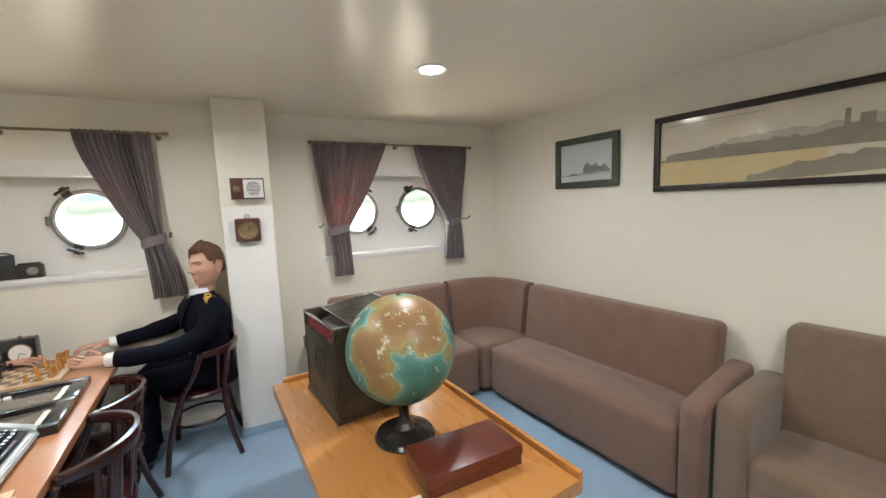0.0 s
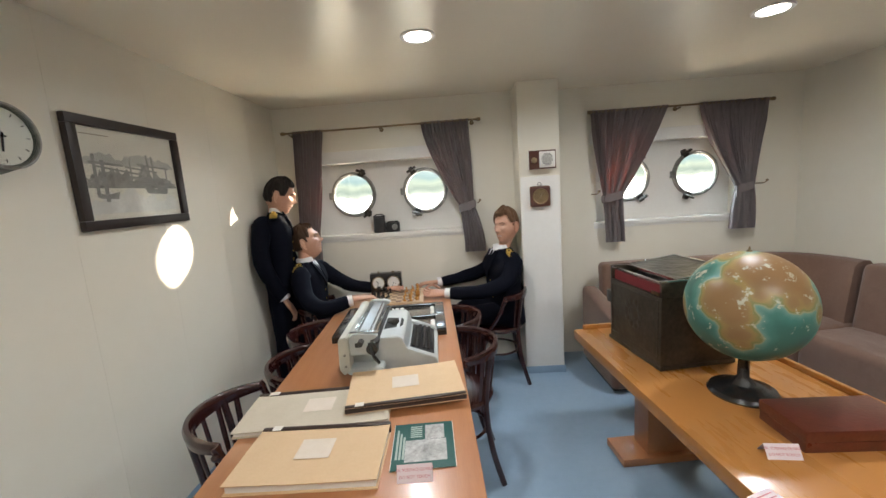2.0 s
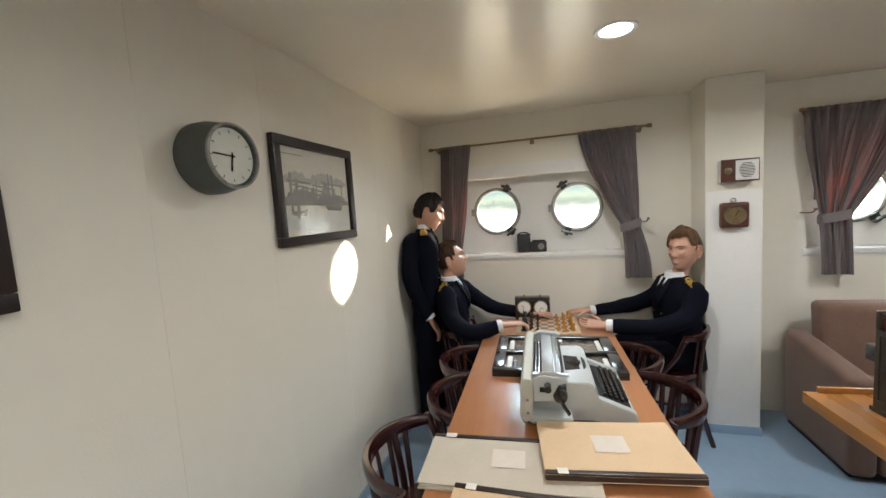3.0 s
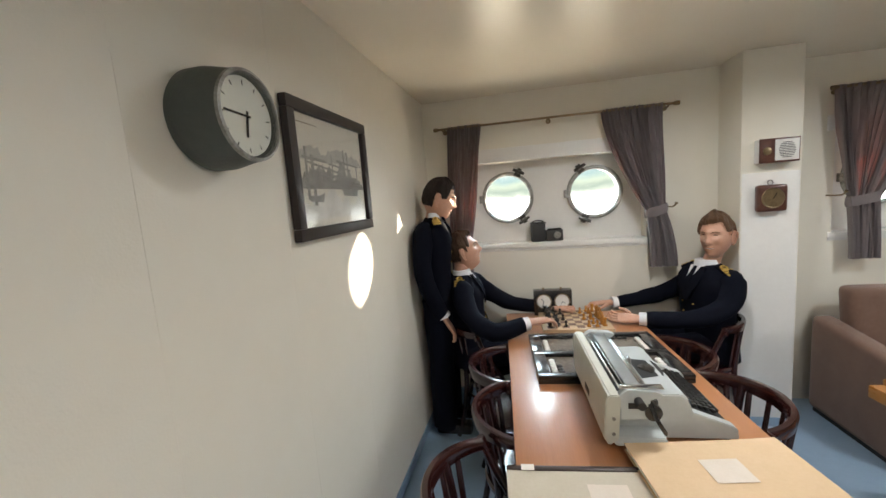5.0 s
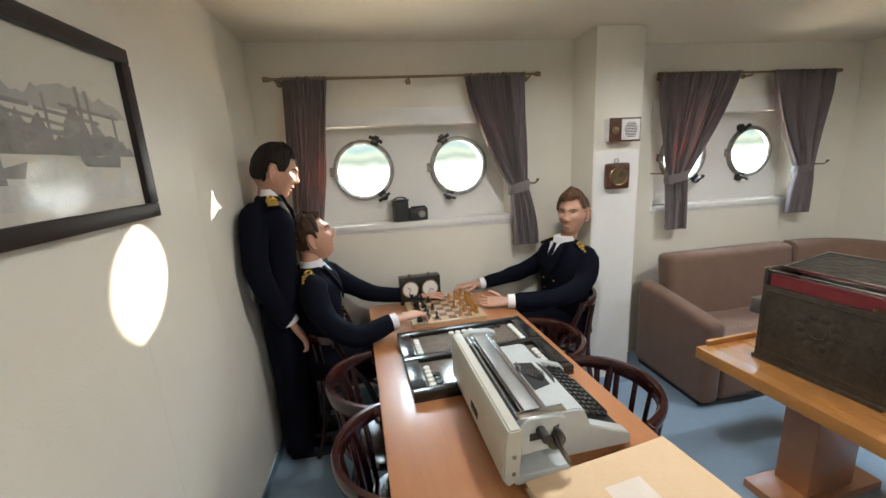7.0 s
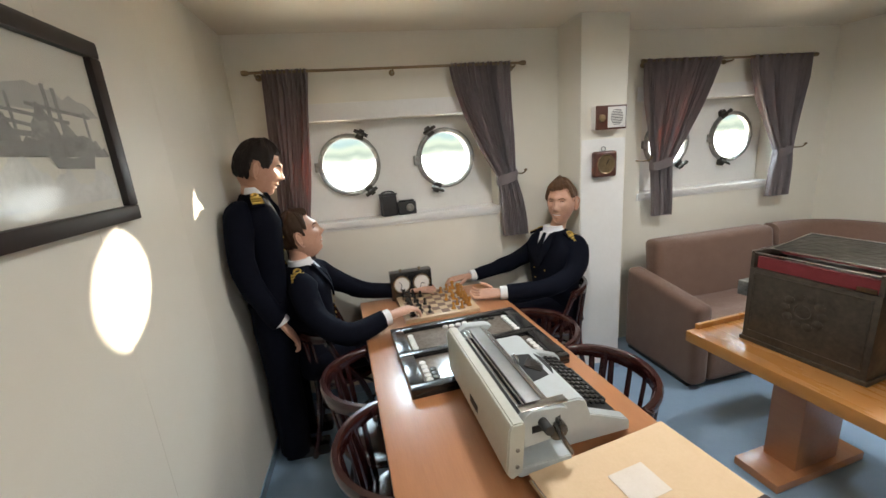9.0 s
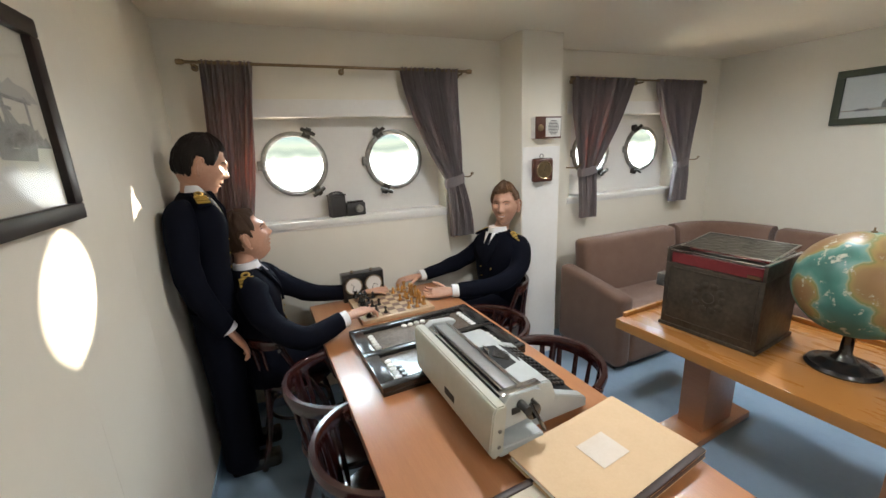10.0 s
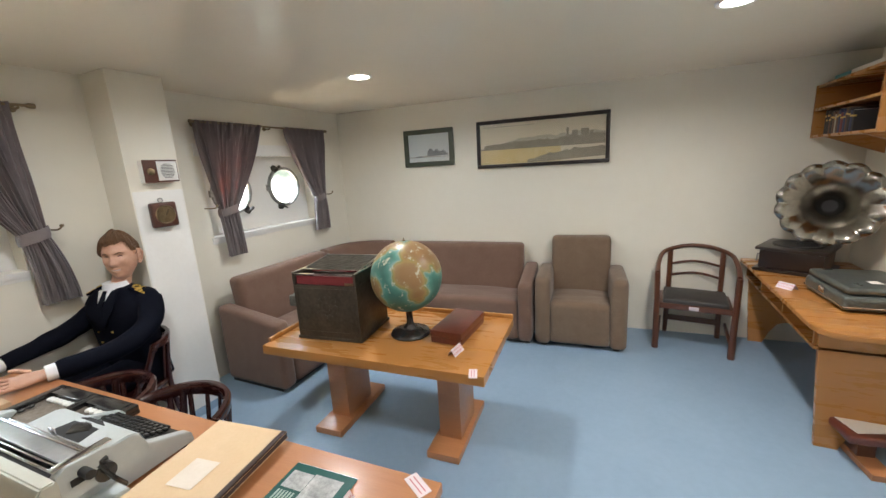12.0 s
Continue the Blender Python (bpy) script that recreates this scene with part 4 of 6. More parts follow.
GREEN = mat("dark_green_print", (0.012, 0.085, 0.075), 0.35, second=(0.018, 0.1, 0.09), scale=12)
PINK = mat("pale_pink_card", (0.78, 0.68, 0.70), 0.6, second=(0.74, 0.62, 0.65), scale=20)
REDINK = mat("faded_red_ink", (0.60, 0.20, 0.23), 0.6)
PALE = mat("pale_wood_inlay", (0.55, 0.40, 0.24), 0.4, second=(0.47, 0.33, 0.19), scale=20)
BROWNSQ = mat("brown_inlay", (0.17, 0.08, 0.04), 0.4, second=(0.13, 0.06, 0.03), scale=20)
BOXWOOD = mat("golden_varnished_wood", (0.50, 0.23, 0.05), 0.25, second=(0.40, 0.17, 0.035), scale=20, coat=0.4)
INLAY = mat("grey_brown_inlay", (0.20, 0.17, 0.14), 0.12, second=(0.09, 0.07, 0.055), scale=9, coat=0.6)
IVORY = mat("white_pieces", (0.78, 0.77, 0.73), 0.3, second=(0.72, 0.70, 0.65), scale=20)
PRINTED = mat("pale_green_lettering", (0.42, 0.52, 0.47), 0.5)
PHOTO = mat("grey_photo_print", (0.66, 0.67, 0.66), 0.4, second=(0.2, 0.2, 0.2), scale=13, amount=0.5)
# near-black: dark plate and well, also painted shade for slots and openings
DARK = mat("recess_shade_and_dark_plate", (0.02, 0.02, 0.02), 0.7)


def words(name, text, size, m, material, parent, label="", align="CENTER"):
    cu = bpy.data.curves.new(name, "FONT")
    cu.body, cu.size, cu.align_x, cu.align_y, cu.extrude = text, size, align, "CENTER", 0.0003
    tmp = bpy.data.objects.new(name, cu)
    me = bpy.data.meshes.new_from_object(tmp)
    bpy.data.objects.remove(tmp)
    me.materials.clear()
    me.materials.append(material)
    ob = new(name, me)
    ob.parent, ob.matrix_local = parent, m
    return tagged(ob, label)


TY = pose(-0.945, 1.64, 0.75, 0, 0, 3.2)
ob = thing("typewriter", TY, "cream-grey desk typewriter with long carriage and black keys", "typewriter")
# the side outline, from the back (-x) to the keyboard (+x); a ledge juts out under each carriage end
outline = [(-0.19, 0.012), (-0.215, 0.06), (-0.2, 0.15), (-0.09, 0.165), (0.02, 0.168), (0.043, 0.155), (0.06, 0.085), (0.195, 0.035), (0.2, 0.012)]
ledge = [(-0.2, 0.028), (-0.22, 0.05), (-0.22, 0.058), (-0.05, 0.058), (-0.045, 0.04), (-0.05, 0.03)]
bm = bmesh.new()
rings(bm, [[Vector((x, y, z)) for x, z in outline] for y in (-0.19, 0.235)])
bmesh.ops.bevel(bm, geom=bm.edges[:], offset=0.005, segments=2, affect="EDGES")
part("body", bm, TYPE_GREY, ob)
for y0, y1 in ((-0.262, -0.189), (0.234, 0.285)):
    bm = bmesh.new()
    rings(bm, [[Vector((x, y, z)) for x, z in ledge] for y in (y0, y1)])
    bmesh.ops.bevel(bm, geom=bm.edges[:], offset=0.003, segments=2, affect="EDGES")
    part("end_ledge", bm, TYPE_GREY, ob)
for y0, y1 in ((-0.192, -0.155), (0.2, 0.237)):
    bm = bmesh.new()
    cheek = [(0.05, 0.09), (0.055, 0.108), (0.186, 0.056), (0.196, 0.04), (0.19, 0.03)]
    rings(bm, [[Vector((x, y, z)) for x, z in cheek] for y in (y0, y1)])
    bmesh.ops.bevel(bm, geom=bm.edges[:], offset=0.003, segments=2, affect="EDGES")
    part("keyboard_cheek", bm, TYPE_GREY, ob)
bm = bmesh.new()
rear = [(-0.225, 0.03), (-0.243, 0.06), (-0.236, 0.195), (-0.226, 0.212), (-0.196, 0.212), (-0.19, 0.2), (-0.195, 0.05)]
rings(bm, [[Vector((x, y + k * z, z)) for x, z in rear] for y, k in ((-0.262, -0.09), (0.25, 0.28))])
bmesh.ops.bevel(bm, geom=bm.edges[:], offset=0.004, segments=2, affect="EDGES")
part("rear_cover", bm, TYPE_CREAM, ob, "cream-yellow rear cover")
for x, z in ((-0.212, 0.075), (-0.212, 0.13)):
    bm = bmesh.new()
    lathe(bm, [(0.006, 0), (0.006, 0.002), (0.002, 0.003)], 10, pose(x, -0.2625 - 0.09 * z, z, 90, 0, 0))
    part("screw", bm, STEEL, ob)
for y0, y1 in ((-0.262, -0.235), (0.275, 0.308)):
    bm = bmesh.new()
    side = [(-0.19, 0.205), (-0.165, 0.222), (-0.085, 0.216), (-0.06, 0.205), (-0.075, 0.192), (-0.1, 0.188), (-0.105, 0.125), (-0.188, 0.118)]
    rings(bm, [[Vector((x, y, z)) for x, z in side] for y in (y0, y1)])
    bmesh.ops.bevel(bm, geom=bm.edges[:], offset=0.002, segments=1, affect="EDGES")
    part("side_plate", bm, TYPE_GREY, ob)
# no slot is cut; a dark patch carries its shade
part("end_window", new_box(-0.165, -0.135, -0.2645, -0.2618, 0.158, 0.178, bevel=0.001), DARK, ob, "small dark patch painted as a shaded slot in the carriage end")
part("carriage_tray", new_box(-0.19, -0.065, -0.235, 0.275, 0.15, 0.17, bevel=0.004), MATT_BLACK, ob, "dark bed under the carriage")
bm = tube(bmesh.new(), [(-0.135, -0.3, 0.185), (-0.135, 0.335, 0.185)], 0.013, 20)
part("platen", bm, MATT_BLACK, ob, "black rubber roller")
for x, z, r in ((-0.178, 0.205, 0.004), (-0.165, 0.21, 0.003), (-0.105, 0.207, 0.005), (-0.092, 0.2, 0.003)):
    part("carriage_rod", tube(bmesh.new(), [(x, -0.25, z), (x, 0.295, z)], r, 10), CHROME, ob)
part("paper_table", new_box(-0.03, 0.03, -0.234, 0.274, -0.003, 0.003, bevel=0.001, m=pose(-0.125, 0, 0.203, 0, 8, 0)), SATIN, ob, "satin silver paper table")
for s, y in ((-1, -0.3), (1, 0.335)):
    bm = bmesh.new()
    lathe(bm, [(0.012, 0), (0.026, 0.003), (0.028, 0.02), (0.026, 0.036), (0.012, 0.04)], 22, pose(-0.09, y + 0.03 * (s < 0), 0.145, 90 * s, 0, 0))
    part("platen_knob", bm, BLACK, ob, "black ribbed knob")
bm = tube(bmesh.new(), spline([(-0.1, -0.262, 0.175), (-0.085, -0.285, 0.13), (-0.06, -0.28, 0.085)], 4), 0.009, 8, flat=0.6)
part("return_lever", bm, BLACK, ob, "black lever below the knob")
part("end_bracket", new_box(-0.19, -0.055, -0.255, -0.225, 0.2185, 0.223, bevel=0.002), CHROME, ob, "flat steel bracket over the carriage end")
part("name_plate", new_box(-0.243, -0.238, -0.05, 0.02, 0.085, 0.11, bevel=0.001), DARK, ob)
# the body stays closed; this dark plate paints the shade of its opening
bm = bmesh.new()
prism(bm, [(-0.06, -0.07), (0.02, -0.05), (0.03, -0.02), (0.03, 0.05), (0.02, 0.08), (-0.06, 0.1)], 0.160, 0.1675)
part("type_basket", bm, DARK, ob, "dark plate painted as the shaded opening at the type bars")
bm = bmesh.new()
for k in range(9):
    a = radians(-50 + 100 * k / 8)
    tube(bm, [(-0.05, 0.015, 0.172), (-0.05 + 0.06 * math.cos(a), 0.015 + 0.06 * math.sin(a), 0.169)], 0.0025, 6)
part("type_bars", bm, DARKSTEEL, ob)
part("ribbon_plate", new_box(-0.1, -0.078, -0.21, 0.26, 0.172, 0.19, bevel=0.003), CHROME, ob, "bright metal ribbon plate")
part("paper_guide", new_box(-0.083, -0.078, -0.005, 0.03, 0.17, 0.215, bevel=0.002), CHROME, ob)
part("keyboard_well", new_box(0.056, 0.176, -0.15, 0.195, 0.0, 0.004, m=pose(0.012, 0, 0.1015, 0, 18, 0)), DARK, ob, "black keyboard well")
key = new_box(-0.0082, 0.0082, -0.0092, 0.0092, 0, 0.012, bevel=0.003, seg=1)
key_me = mesh_of("key", key, BLACK, 40)
for r in range(4):
    for k in range(12 if r else 11):
        kb = new("key", key_me)
        kb.parent = ob
        kb.matrix_local = pose(0.012, 0, 0.1015, 0, 18, 0) @ pose(0.071 + r * 0.0245, -0.128 + k * 0.0255 + r * 0.005, 0.008 + 0.002 * (3 - r))
part("space_bar", new_box(0.161, 0.172, -0.1, 0.1, 0.006, 0.016, bevel=0.003, m=pose(0.012, 0, 0.1015, 0, 18, 0)), BLACK, ob)
for x, y in ((-0.17, -0.16), (-0.17, 0.16), (0.17, -0.16), (0.17, 0.16)):
    bm = bmesh.new()
    lathe(bm, [(0.014, 0.0), (0.016, 0.006), (0.014, 0.014)], 12, pose(x, y, 0))
    part("rubber_foot", bm, MATT_BLACK, ob)
part("maker_badge", new_box(-0.2405, -0.2375, 0.02, 0.055, 0.085, 0.105), MATT_BLACK, ob, "small dark badge")

# backgammon board, lying open
BG = pose(-1.055, 2.125, 0.75, 0, 0, 4.2)
ob = thing("backgammon_board", BG, "open black lacquered backgammon board with white pieces", "board game")
part("tray", new_box(-0.33, 0.33, -0.275, 0.275, 0, 0.018, bevel=0.004), BLACK, ob)
for a in ((-0.33, 0.33, -0.275, -0.235), (-0.33, 0.33, 0.235, 0.275), (-0.33, 0.33, -0.02, 0.02), (-0.33, -0.27, -0.235, -0.02), (0.27, 0.33, -0.235, -0.02), (-0.33, -0.27, 0.02, 0.235), (0.27, 0.33, 0.02, 0.235)):
    part("rim", new_box(*a, 0.018, 0.04, bevel=0.005), BLACK, ob)
for y in (-0.1275, 0.1275):
    part("playing_field", new_box(-0.268, 0.268, y - 0.105, y + 0.105, 0.018, 0.021), INLAY, ob, "inlaid wooden playing field")
bm = bmesh.new()
lathe(bm, [(0.0005, 0), (0.0125, 0), (0.014, 0.003), (0.014, 0.007), (0.012, 0.009), (0.0005, 0.0085)], 18)
piece_me = mesh_of("piece", bm, IVORY, 40)
bm = bmesh.new()
lathe(bm, [(0.0005, 0), (0.0125, 0), (0.014, 0.003), (0.014, 0.007), (0.012, 0.009), (0.0005, 0.0085)], 18)
piece_dark = mesh_of("piece", bm, BLACK, 40)
for me, pts in ((piece_me, [(-0.245, -0.21 + 0.033 * k) for k in range(5)] + [(-0.245, 0.06 + 0.031 * k) for k in range(5)] + [(-0.06 + 0.034 * k, 0.215) for k in range(4)]
                 + [(0.252, 0.05 + 0.03 * k) for k in range(6)] + [(0.252, -0.2 + 0.03 * k) for k in range(5)]),
                (piece_dark, [(-0.215, -0.2 + 0.03 * k) for k in range(3)] + [(0.1 + 0.03 * k, 0.215) for k in range(4)])):
    for x, y in pts:
        kb = new("piece", me)
        kb.parent, kb.matrix_local = ob, pose(x, y, 0.0212, 0, 0, random.uniform(0, 90))

# chess
CH = pose(-1.115, 2.705, 0.75, 0, 0, 3)
ob = thing("chess_board", CH, "wooden chess board with pale and brown squares on the table", "board game")
part("frame", new_box(-0.21, 0.21, -0.205, 0.205, 0, 0.022, bevel=0.003), PALE, ob)
sq = {}
for name, mm in (("pale", PALE), ("brown", BROWNSQ)):
    sq[name] = mesh_of("square", new_box(-0.0222, 0.0222, -0.0222, 0.0222, 0, 0.002), mm, 40)
for i in range(8):
    for j in range(8):
        kb = new("square", sq["pale" if (i + j) % 2 else "brown"])
        kb.parent, kb.matrix_local = ob, pose(-0.1575 + 0.045 * i, -0.1575 + 0.045 * j, 0.022)
PROF = {
    "pawn": [(0.012, 0), (0.013, 0.005), (0.007, 0.011), (0.005, 0.024), (0.008, 0.027), (0.008, 0.034), (0.004, 0.04), (0.0005, 0.041)],
    "rook": [(0.014, 0), (0.015, 0.006), (0.009, 0.013), (0.008, 0.034), (0.012, 0.038), (0.012, 0.05), (0.008, 0.05), (0.008, 0.044), (0.0005, 0.044)],
    "bishop": [(0.014, 0), (0.015, 0.006), (0.008, 0.013), (0.0055, 0.04), (0.009, 0.044), (0.009, 0.05), (0.007, 0.06), (0.002, 0.068), (0.0005, 0.069)],
    "queen": [(0.015, 0), (0.016, 0.007), (0.009, 0.015), (0.006, 0.05), (0.01, 0.054), (0.007, 0.058), (0.011, 0.072), (0.006, 0.07), (0.003, 0.079), (0.0005, 0.08)],
}
pm = {}
for k, prof in PROF.items():
    for tone, mm in (("black", BLACK), ("golden", BOXWOOD)):
        bm = bmesh.new()
        lathe(bm, prof, 16)
        pm[k, tone] = mesh_of("chess_piece", bm, mm, 40)
rank = ["rook", "bishop", "bishop", "queen", "queen", "bishop", "bishop", "rook"]
rnd = random.Random(4)
for tone, cols in (("black", (0, 1, 2)), ("golden", (7, 6, 5))):
    for c, col in enumerate(cols):
        for j in range(8):
            if (c == 2 and j % 3) or (c == 1 and j in (2, 5)) or (c == 0 and j in (6,)):
                continue
            k = rank[j] if c == 0 else "pawn"
            kb = new("chess_" + k, pm[k, tone])
            kb.matrix_world = CH @ pose(-0.1575 + 0.045 * col + rnd.uniform(-0.008, 0.008), -0.1575 + 0.045 * j + rnd.uniform(-0.008, 0.008), 0.0241)
            tagged(kb, ("black lacquered" if tone == "black" else "golden varnished") + " wooden chess " + k + " on the board", "chess piece", "chess pieces")
CK = pose(-1.23, 2.895, 0.75, 0, 0, 3)
ob = thing("chess_clock", CK, "black wooden chess clock with two round white dials", "clock")
part("case", new_box(-0.13, 0.13, -0.035, 0.035, 0, 0.178, bevel=0.006), BLACK, ob)
for s in (-1, 1):
    bm = bmesh.new()
    lathe(bm, [(0.046, 0.0), (0.05, 0.004), (0.054, 0.004), (0.055, 0.0)], 30, pose(s * 0.062, -0.0355, 0.1, 90, 0, 0))
    part("bezel", bm, BRASS, ob)
    bm = bmesh.new()
    lathe(bm, [(0.0005, 0.005), (0.046, 0.005), (0.046, 0.0)], 30, pose(s * 0.062, -0.0355, 0.1, 90, 0, 0))
    d = part("dial", bm, PAPER, ob, "white clock dial")
    for a, ln in ((40 + 80 * s, 0.026), (200, 0.036)):
        bm = new_box(-0.0015, 0.0015, -0.0012, 0.0, 0, ln, m=pose(s * 0.062, -0.0415, 0.1, 0, a, 0))
        part("hand_pointer", bm, BLACK, d)
for s in (-1, 1):
    bm = bmesh.new()
    lathe(bm, [(0.008, 0), (0.008, 0.012), (0.004, 0.014)], 12, pose(s * 0.06, 0, 0.178))
    part("button", bm, BRASS, ob)


# folders, booklet and signs
PINK_LABEL = mat("faded_label_paper", (0.74, 0.66, 0.58), 0.8, second=(0.68, 0.59, 0.50), scale=30)
def folder(m, w, d, cover, label, spine_side=-1, leaves=0.022):
    ob = thing("folder", m, label, "folder", "paper folders")
    part("page_block", new_box(-w / 2 + 0.006, w / 2 - 0.006, -d / 2 + 0.008, d / 2 - 0.006, 0.003, leaves - 0.003, bevel=0.001), PAPER, ob, "stack of yellowed pages")
    part("back_cover", new_box(-w / 2, w / 2, -d / 2, d / 2, 0, 0.003), cover, ob)
    bm = new_box(-w / 2, w / 2, -d / 2, d / 2, leaves - 0.003, leaves)
    bmesh.ops.subdivide_edges(bm, edges=bm.edges[:], cuts=6, use_grid_fill=True)
    for v in bm.verts:
        v.co.z += 0.003 * abs(v.co.x / w * 2) ** 3 + 0.0012 * noise.noise(Vector((v.co.x * 9, v.co.y * 9, w)))
    part("front_cover", bm, cover, ob)
    y = spine_side * d / 2
    part("spine", new_box(-w / 2 - 0.001, w / 2 + 0.001, min(y, y - spine_side * 0.02), max(y, y - spine_side * 0.02), 0.0, leaves + 0.006, bevel=0.005, seg=2), SPINE, ob, "dark brown cloth spine")
    part("tag", new_box(-w * 0.42, -w * 0.35, min(y, y - spine_side * 0.024) - 0.001, max(y, y - spine_side * 0.024) + 0.001, leaves + 0.0062, leaves + 0.0075), PAPER, ob, "white paper tag")
    part("paper_label", new_box(-0.055, 0.055, -0.035, 0.06, leaves + 0.0022, leaves + 0.0027), PINK_LABEL, ob, "blank pinkish paper label")
    return ob


folder(pose(-1.19, 1.135, 0.7502, 0, 0, 5), 0.56, 0.27, KRAFT_GREY, "grey-brown cardboard folder with dark spine on the table", 1, 0.02)
folder(pose(-0.862, 1.245, 0.7728, 0, 0, 9), 0.46, 0.3, KRAFT, "kraft cardboard folder with dark spine lying overlapped", -1, 0.022)
folder(pose(-1.105, 0.852, 0.7502, 0, 0, 1), 0.45, 0.275, KRAFT, "kraft cardboard folder with paper label near the table end", 1, 0.03)
PB = pose(-0.762, 0.905, 0.7502, 0, 0, 4)
ob = thing("booklet", PB, "dark green booklet with grey photographs on its cover", "booklet")
part("page_block", new_box(-0.102, 0.102, -0.115, 0.115, 0, 0.0035), PAPER, ob)
part("cover", new_box(-0.1, 0.1, -0.118, 0.114, 0.0035, 0.0045), GREEN, ob, "dark green printed cover")
part("photograph", new_box(-0.06, 0.075, -0.085, 0.02, 0.0046, 0.0051), PHOTO, ob, "grey ship photograph")
part("photograph", new_box(0.005, 0.07, 0.022, 0.1, 0.0046, 0.0051), PHOTO, ob, "grey coast photograph")
for k in range(3):
    part("title_line", new_box(-0.09 + k * 0.011, -0.083 + k * 0.011, -0.07, 0.08 - 0.02 * k, 0.0046, 0.005), PRINTED, ob)
for k in range(6):
    part("text_line", new_box(-0.045, -0.005, 0.035 + k * 0.011, 0.041 + k * 0.011, 0.0046, 0.005), PRINTED, ob)


def sign(m, label="small white tent card with red lettering on the table", tilt=35):
    """A folded card; its face looks to -y."""
    ob = thing("sign_card", m, label, "sign", "do-not-touch signs")
    bm = bmesh.new()
    h, d = 0.048 * math.cos(radians(tilt)), 0.048 * math.sin(radians(tilt))
    prof = [(-d, 0.0), (0.0, h), (d, 0.0), (d - 0.0015, 0.0), (0.0, h - 0.002), (-d + 0.0015, 0.0)]
    rings(bm, [[Vector((x, y, z)) for y, z in prof] for x in (-0.052, 0.052)])
    part("card", bm, PINK, ob)
    for t, zz in (("\u018FL VURMAQ OLMAZ", 0.7), ("DO NOT TOUCH", 0.32)):
        words("lettering", t, 0.0115, pose(0, -d + d * zz - 0.0009, h * zz, 90 - tilt, 0, 0), REDINK, ob)
    return ob


sign(pose(-0.775, 0.765, 0.75, 0, 0, 3))
sign(pose(0.405, 0.935, 0.64, 0, 0, -6), "small white tent card with red lettering beside the wooden box")
for m in (pose(-0.6, 0.615, 0.75, 0, 0, 60), pose(0.225, 0.76, 0.64, 0, 0, 20)):
    ob = thing("paper_label", m, "small flat white paper label with red lettering", "label", "flat labels")
    part("card", new_box(-0.045, 0.045, -0.022, 0.022, 0, 0.001), PINK, ob)
    for k in range(2):
        part("text_line", new_box(-0.035, 0.035, 0.006 - 0.014 * k, 0.0095 - 0.014 * k, 0.001, 0.0014), REDINK, ob)

# ---- on the display table ----
TRUNK = mat("dark_brown_worn_metal", (0.105, 0.085, 0.062), 0.42, 0.3, second=(0.035, 0.026, 0.019), scale=8, bump=0.0022, bump_scale=26)
RED = mat("red_felt", (0.20, 0.022, 0.025), 0.8, second=(0.15, 0.016, 0.018), scale=20)
EMBOSS = mat("embossed_dark_metal", (0.16, 0.145, 0.12), 0.3, 0.8, second=(0.05, 0.044, 0.036), scale=14, bump=0.006, bump_scale=32)
TB = pose(0.485, 1.785, 0.64, 0, 0, 8)
ob = thing("music_box", TB, "worn dark music box cabinet with raised glass lid and metal disc", "music box")
part("cabinet", new_box(-0.19, 0.19, -0.225, 0.225, 0.012, 0.36, bevel=0.004), TRUNK, ob)
part("foot_moulding", new_box(-0.198, 0.198, -0.233, 0.233, 0, 0.02, bevel=0.005), TRUNK, ob)
for x0, x1, y0, y1 in ((-0.19, 0.19, -0.225, -0.21), (-0.19, 0.19, 0.21, 0.225), (0.175, 0.19, -0.209, 0.209)):
    part("wall_panel", new_box(x0, x1, y0, y1, 0.361, 0.435, bevel=0.002), TRUNK, ob)
part("comb_strip", new_box(-0.175, -0.16, -0.205, 0.205, 0.362, 0.415), RED, ob, "faded red felt strip")
part("plate", new_box(-0.155, 0.17, -0.2, 0.2, 0.361, 0.37), TRUNK, ob)
part("brass_corner", new_box(-0.192, -0.186, -0.205, -0.15, 0.366, 0.382), BRASS, ob)
for y in (-0.2175, 0.2175):
    part("edge_trim", new_box(-0.192, 0.192, y - 0.008, y + 0.008, 0.436, 0.442, bevel=0.001), CHROME, ob)
part("edge_trim", new_box(-0.192, -0.178, -0.209, 0.209, 0.43, 0.436, bevel=0.001), CHROME, ob)
bm = bmesh.new()
lathe(bm, [(0.012, 0), (0.17, 0), (0.17, 0.003), (0.012, 0.003), (0.012, 0)], 40)
part("tune_disc", bm, STEEL, ob, "pierced steel tune disc").matrix_local = pose(0.0, 0, 0.405, 0, -4, 0)
LID = pose(0.045, 0, 0.446, 0, -6, 0)
lid = part("lid", new_box(-0.14, 0.14, -0.2, 0.2, 0, 0.004), EMBOSS, ob, "embossed tarnished metal lid panel")
lid.matrix_local = LID
for a in ((-0.15, 0.15, -0.208, -0.198), (-0.15, 0.15, 0.198, 0.208), (-0.15, -0.14, -0.198, 0.198), (0.14, 0.15, -0.198, 0.198)):
    f = part("lid_frame", new_box(*a, -0.004, 0.012, bevel=0.002), CHROME, ob)
    f.matrix_local = LID
part("side_bracket", new_box(-0.19, -0.12, 0.226, 0.27, 0.215, 0.285, bevel=0.004), STEEL, ob, "small steel crank housing")
bm = bmesh.new()
lathe(bm, [(0.038, 0), (0.04, 0.002), (0.03, 0.004), (0.028, 0.002), (0.02, 0.004), (0.001, 0.005)], 24, pose(-0.19, 0.0, 0.22, 0, -90, 0))
part("medallion", bm, TRUNK, ob)
